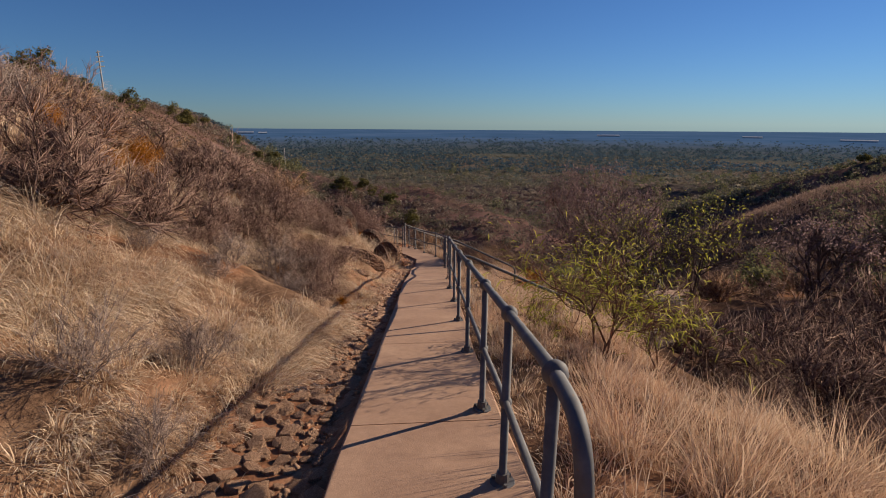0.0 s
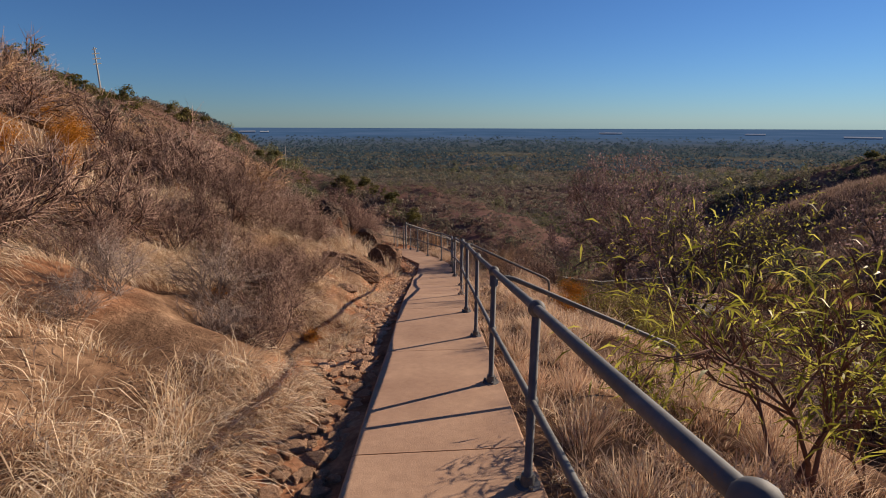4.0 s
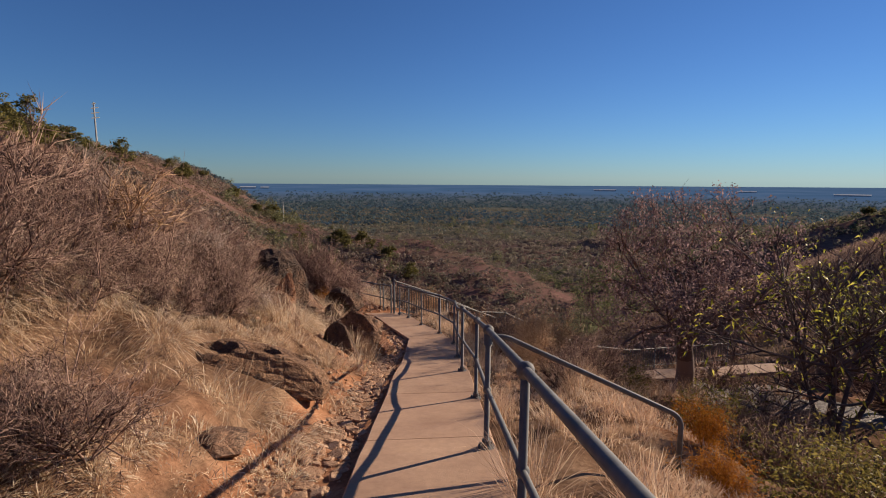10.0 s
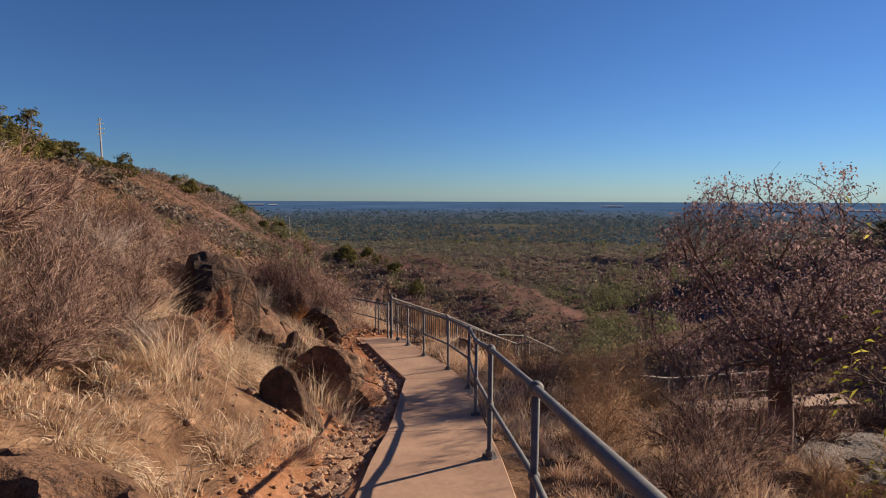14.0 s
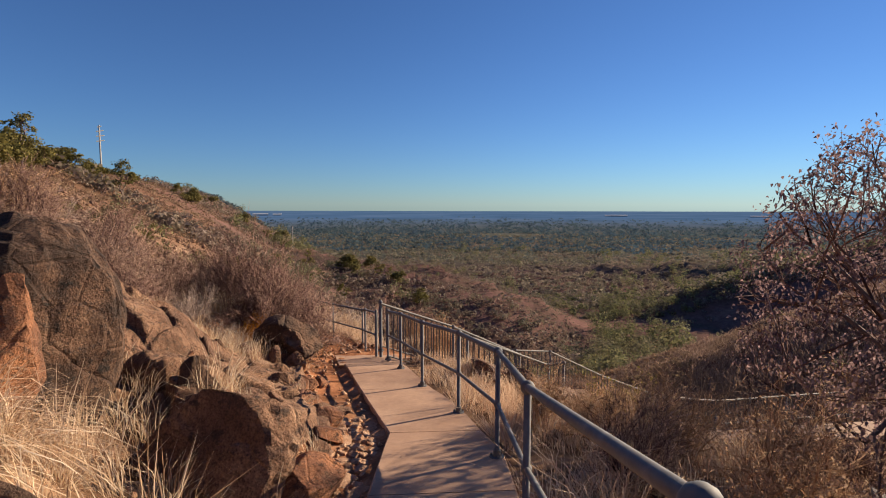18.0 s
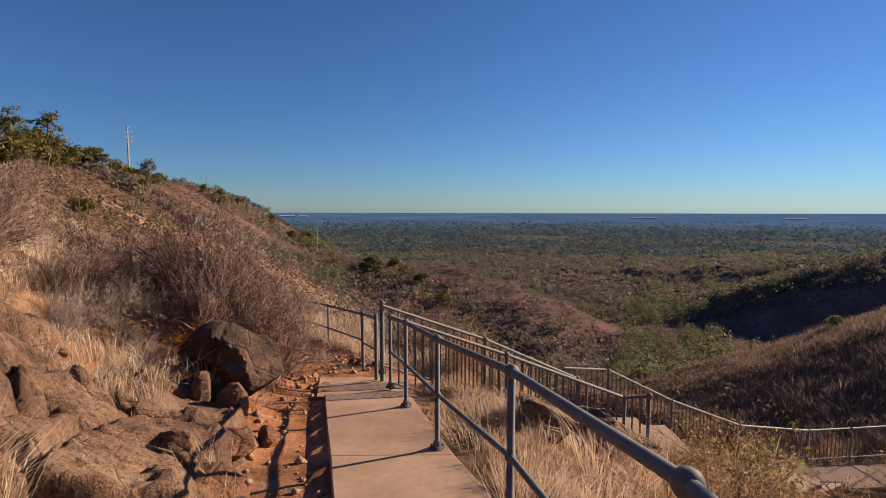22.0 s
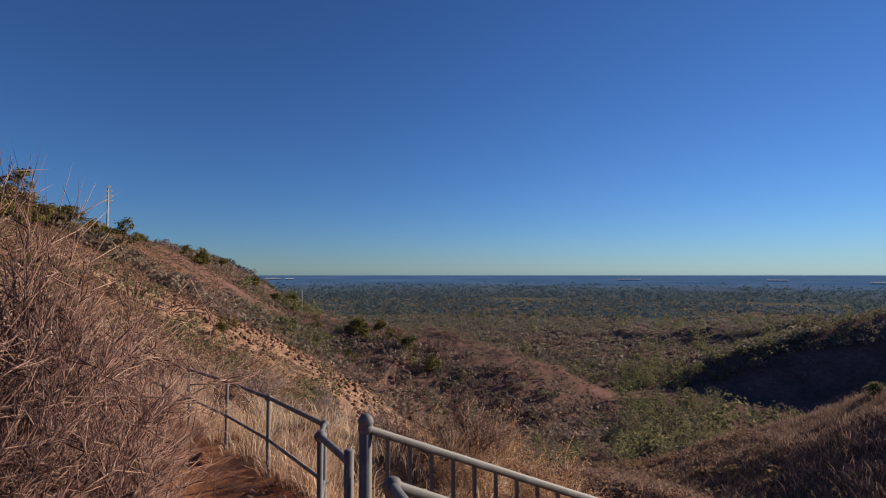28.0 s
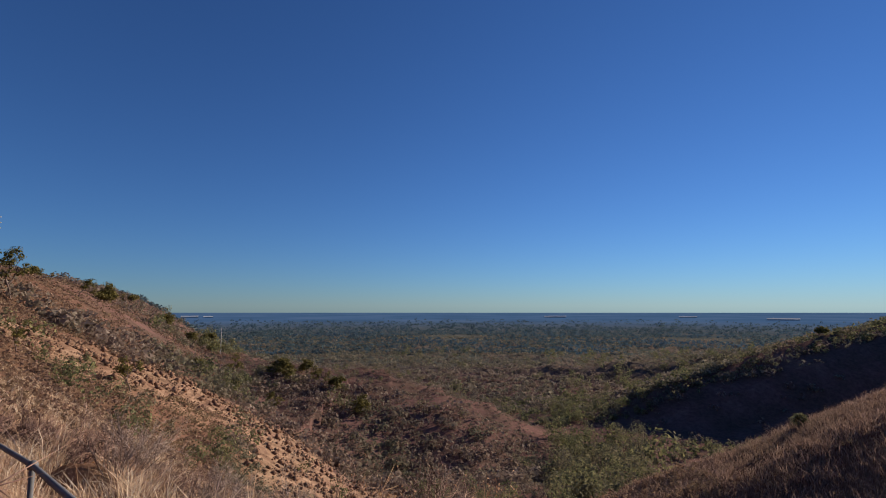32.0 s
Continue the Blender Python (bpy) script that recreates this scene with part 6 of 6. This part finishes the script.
V, F = grass_field(1700, 40, (-8, 1), (26.6, 37), (0.22, 0.55), 0.007, lambda x, y: (along(TR, x, y)[0] < 0.9) & (along(TRAIL, x, y)[0] > 0.72), 0.08)
stuff("dry_grass", V, F, M_GRASS_PINK, "tall pale straw along the trail handrail", "grass")
V, F = grass_field(900, 34, (-7, 6), (26.8, 42), (0.3, 0.8), 0.010, lambda x, y: (along(TRAIL, x, y)[0] > 0.75) & (along(STAIR, x, y)[0] > 1.0), 0.13)
stuff("dry_grass", V, F, M_GRASS, "dry grass below the fence and beside the trail", "grass")


# ---------------------------------------------------------------- scrub, woods and distance
rng = np.random.default_rng(41)


def polar(n, r0, r1, a0, a1, cx=0.5, cy=20.0):
    r = r0 * (r1 / r0) ** rng.uniform(0, 1, n)
    a = np.radians(rng.uniform(a0, a1, n))
    return cx + r * np.sin(a), cy + r * np.cos(a), r


def clear(x, y):
    return (along(TRAIL, x, y)[0] > 2) & (along(STAIR, x, y)[0] > 2.5)


def scatter(n, r0, r1, a0, a1, s0, s1, tris, keep, lift=0.35, grow_r=0.0, size=0.42, flat=0.75, tilt=1.0):
    x, y, r = polar(n, r0, r1, a0, a1)
    z = height(x, y)
    ok = keep(x, y, z, r) & clear(x, y) & (off_face(x, y) | (rng.random(n) < 0.15))
    x, y, z, r = x[ok], y[ok], z[ok], r[ok]
    R = rng.uniform(s0, s1, len(x)) * (1 + grow_r * r)
    return clump_cards(np.stack([x, y, z + R * lift], -1), R, tris, rng, flat, size, tilt)


off_face = lambda x, y: (along(RIDGE, x, y)[0] > 62) | (y > np.interp(x, [q[0] for q in RIDGE], [q[1] for q in RIDGE]) - 12)
patchy = lambda x, y, f, s, c: vnoise(x * f, y * f, s) > c
on_scar = lambda x, y: (scar_distance(x, y) > 7.5) | (rng.random(len(x)) < 0.12)
V, F = scatter(6000, 24, 85, -50, 34, 0.45, 0.95, 36, lambda x, y, z, r: patchy(x, y, 0.09, 50, -0.36) & (y > 24) & on_scar(x, y), 0.25, 0.002, 0.28, 0.5)
stuff("hillside_scrub", V, F, M_SCRUB, "brown scrub on the slope beyond the path", "scrub")
V, F = scatter(30000, 80, 560, -48, 34, 0.6, 1.0, 14, lambda x, y, z, r: (z > -72) & (x < -0.18 * y) & patchy(x, y, 0.06, 51, -0.36) & on_scar(x, y), 0.2, 0.004, 0.32, 0.42)
stuff("hillside_scrub", V, F, M_SCRUB, "brown and reddish scrub covering the hillside", "scrub")
V, F = scatter(30000, 80, 560, -48, 34, 0.6, 1.0, 14, lambda x, y, z, r: (z > -72) & (x >= -0.18 * y) & patchy(x, y, 0.06, 51, -0.36) & on_scar(x, y), 0.2, 0.004, 0.32, 0.42)
stuff("hillside_scrub", V, F, M_SCRUB_HAZE, "mauve and reddish scrub covering the hillsides", "scrub")
V, F = grass_field(26000, 12, (12, 62), (30, 84), (0.35, 0.8), 0.035, lambda x, y: (vnoise(x * 0.16, y * 0.16, 59) > -0.35) & (height(x, y) > -22) & clear(x, y), 0.3)
stuff("hillside_scrub", V, F, M_HEATH, "fine mauve-brown heath covering the opposite slope", "scrub")
V, F = scatter(3000, 22, 190, 28, 75, 0.4, 0.8, 60, lambda x, y, z, r: (x > 10) & patchy(x, y, 0.08, 52, -0.1), 0.22, 0.004, 0.10, 0.5)
stuff("hillside_scrub", V, F, M_SCRUB, "brown scrub on the opposite bank", "scrub")
in_valley = lambda x, y: (x > 0.4 * (y - 20)) & (x < 0.6 * (y - 20))
V, F = scatter(9000, 150, 1100, -45, 60, 2.2, 4.0, 24, lambda x, y, z, r: patchy(x, y, 0.01, 58, -0.3) & on_scar(x, y) & ~in_valley(x, y) & (along(SPUR, x, y)[0] > 26), 0.45, 0.0005, 0.32, 0.75, 0.7)
stuff("hillside_scrub", V, F, M_SCRUB_HAZE, "leafless brown and mauve woods on the far slopes", "scrub")
V, F = scatter(1500, 60, 800, -35, 62, 2.0, 3.6, 150, lambda x, y, z, r: on_scar(x, y) & (((r > 330) & patchy(x, y, 0.012, 53, 0.1)) | (in_valley(x, y) & (z < -30)) | (patchy(x, y, 0.05, 54, 0.36) & (r > 110))), 1.0, 0.0022, 0.19, 1.1, 0.8)
stuff("valley_trees", V, F, M_CROWN, "olive-green gum trees filling the valley", "trees")


def field(n, x0, x1, y0, y1, s0, s1, tris, keep, lift=0.6, size=0.34, flat=0.85, tilt=0.8):
    x, y = rng.uniform(x0, x1, n), rng.uniform(y0, y1, n)
    z = height(x, y)
    ok = keep(x, y, z) & clear(x, y) & on_scar(x, y) & off_face(x, y)
    x, y, z = x[ok], y[ok], z[ok]
    R = rng.uniform(s0, s1, len(x))
    return clump_cards(np.stack([x, y, z + R * lift], -1), R, tris, rng, flat, size, tilt)


V, F = field(420, -70, 70, 90, 290, 1.5, 3.2, 160, lambda x, y, z: (vnoise(x * 0.03, y * 0.03, 62) > 0.02) & ~in_valley(x, y), 0.9, 0.16, 1.1)
stuff("hillside_trees", V, F, M_CROWN, "small dark-green gum trees dotted over the lower slope", "trees")
V, F = field(1900, 90, 480, 200, 400, 2.0, 4.2, 44, lambda x, y, z: (along(RIDGE, x, y)[0] < 95) & off_face(x, y))
stuff("ridge_trees", V, F, M_CROWN, "olive-brown trees on the shaded ridge", "trees")
V, F = field(620, -30, 150, 60, 330, 2.6, 5.6, 330, lambda x, y, z: (z < -28) & in_valley(x, y) & ((y > 130) | (rng.random(len(x)) < 0.4)), 1.15, 0.12, 1.25)
stuff("valley_trees", V, F, M_CROWN, "green gum trees along the valley floor", "trees")
V, F = scatter(9000, 330, 1250, -45, 60, 2.2, 4.0, 18, lambda x, y, z, r: (z < -38) & patchy(x, y, 0.006, 55, -0.38), 0.4, 0.0005, 0.5, 0.6, 0.6)
stuff("plain_woods", V, F, M_WOOD, "green woods at the foot of the hills", "woods")
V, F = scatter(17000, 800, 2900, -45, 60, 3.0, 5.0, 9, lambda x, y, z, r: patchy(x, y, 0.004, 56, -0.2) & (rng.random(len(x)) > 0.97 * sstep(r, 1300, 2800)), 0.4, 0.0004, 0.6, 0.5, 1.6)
stuff("distant_woods", V, F, M_WOOD_HAZE, "dark woods covering the far plain, blued in colour for haze", "woods")


RIDGE_TREES = [(-76.9, 157.1, 10.6, 0), (-112.5, 234.6, 5, 0), (-118.7, 273.5, 10.5, 0), (-123.2, 308.2, 13, 1), (-136.3, 370.1, 12, 0), (-138.9, 447.1, 14, 1), (-114.0, 456.2, 17, 1), (-108, 450, 13, 1), (-120, 452, 12, 1),
               (-38.0, 125.2, 6.5, 0), (-56.4, 292.0, 11, 0), (-35.4, 282.2, 10, 1), (-31, 286, 8, 1), (-20.6, 286.2, 8, 1), (-25.1, 262.2, 12, 0), (-10.9, 269.4, 11, 0), (-45.0, 105.1, 4, 0), (-61.9, 95.8, 7.5, 1), (-92.2, 143.1, 11, 1), (-55.7, 85.1, 7, 1), (-66, 99, 8.5, 0), (-71, 108, 7.5, 1), (-94.6, 156.5, 8, 1),
               (-92.9, 166.7, 6, 1), (-94.1, 175.6, 6, 1), (-85, 135, 9, 1), (-78, 122, 10, 0), (-88, 150, 7, 1), (-129.6, 260.8, 6, 1), (-44.2, 235.6, 6, 1), (-60, 240, 7, 1), (-5, 255, 9, 1), (4, 240, 9, 1), (-30, 225, 8, 0), (-48, 90, 4.5, 1), (291.4, 294.6, 9, 1)]


def far_tree(x, y, h, broad, seed, label):
    rng2 = np.random.default_rng(seed)
    th = tagged(new("ridge_tree"), label, "tree", group="trees on the hillside")
    th.location = (x, y, hz(x, y) - 0.2)
    P0, P1, R0, R1, tips, td = grow(rng2, 3 if broad else 1, h * (0.36 if broad else 0.5), 0.6 if broad else 0.25, (4, 4), r=h * 0.02, up=0.05, fork=0.6, wob=0.22, start=0.5)
    V, F = seg_mesh(P0, P1, R0, R1, 4)
    link_mesh("trunk", raw_mesh("trunk", V, F), M_BARK, th)
    V, F = clump_cards(tips, np.full(len(tips), h * (0.17 if broad else 0.14)), 70, rng2, 0.75, 0.28)
    link_mesh("crown", raw_mesh("crown", V, F), M_GUM, th)["kind"] = "stuff"
    return th


for i, (px, py, h, broad) in enumerate(RIDGE_TREES):
    far_tree(px, py, h * (1.25 if broad else 1.2), broad, 300 + i, "broad dark gum tree standing on the hillside" if broad else "slender open-crowned gum tree on the hillside")

def grass_tree(x, y, h, label):
    """A grass tree: a stout black trunk under a round head of fine drooping needles."""
    rng2 = np.random.default_rng(77)
    th = tagged(new("grass_tree"), label, "tree")
    th.location = (x, y, hz(x, y) - 0.1)
    tube_part("trunk", [[(0, 0, 0), (0.05, 0, h * 0.55)]], [[0.2, 0.16]], M_BARK, th, sides=7)
    n = 420
    d = unit(rng2.normal(0, 1, (n, 3)) + np.array([0, 0, 0.35]))
    V, F = leaf_mesh(np.tile([0.05, 0, h * 0.55], (n, 1)) + d * 0.1, d, h * 0.55, 0.05, rng2, 0.45)
    link_mesh("crown", raw_mesh("crown", V, F), M_CROWN, th)["kind"] = "stuff"
    return th


grass_tree(40.6, 66.0, 1.5, "round-headed grass tree on the opposite crest")

# power pole on the ridge and a pole lower down
pylon = tagged(new("power_pole"), "tall pale power pole with short cross-arms on the ridge", "pole")
px, py = -101.2, 188.8
pz = hz(px, py) - 1
tube_part("shaft", [[(px, py, pz), (px, py, 25.3)]], [[0.34, 0.22]], M_POLE, pylon, sides=8)
for k, (dz, w) in enumerate([(0.6, 0.9), (2.0, 1.6), (3.6, 1.7), (5.2, 1.7)]):
    tube_part("cross_arm", [[(px - w * 0.6, py, 25.3 - dz - 0.1), (px + w, py - 0.4, 25.3 - dz + 0.15)]], [0.17], M_POLE, pylon, sides=5)
pole = tagged(new("pole"), "slim pale pole beside a track down the hill", "pole")
px, py = -93.0, 420.0
tube_part("shaft", [[(px, py, hz(px, py) - 1), (px, py, -18.0)]], [[0.35, 0.25]], M_POLE, pole, sides=6)

# far roofs on the plain
rng = np.random.default_rng(61)
for i, (az, dist, w, d, h) in enumerate([(23.0, 3182, 96, 30, 7), (22.0, 3219, 48, 30, 5), (-16.2, 3300, 90, 30, 9), (-18.2, 3250, 60, 30, 8), (-14.5, 3300, 50, 30, 7), (36, 3330, 96, 30, 6), (44, 3034, 136, 30, 6)]):
    a = radians(az)
    x, y = dist * math.sin(a), dist * math.cos(a)
    shed = tagged(new("shed"), "long white-roofed shed far out on the plain", "building", group="far sheds")
    shed.location, shed.rotation_euler = (x, y, hz(x, y)), (0, 0, -a)
    bm = bmesh.new()
    bmesh.ops.create_cube(bm, size=1, matrix=Matrix.Translation((0, 0, h * 0.4)) @ Matrix.Diagonal((w, d, h * 1.2, 1)))
    part("wall", bm, M_WHITE, shed)
    bm = bmesh.new()
    pr = [bm.verts.new(q) for q in ((-w / 2 - 1, -d / 2 - 1, h), (w / 2 + 1, -d / 2 - 1, h), (w / 2 + 1, 0, h + 4), (-w / 2 - 1, 0, h + 4), (-w / 2 - 1, d / 2 + 1, h), (w / 2 + 1, d / 2 + 1, h))]
    for q in ((0, 1, 2, 3), (3, 2, 5, 4), (0, 3, 4), (1, 5, 2), (0, 4, 5, 1)):
        bm.faces.new([pr[k] for k in q])
    part("roof", bm, M_WHITE, shed)
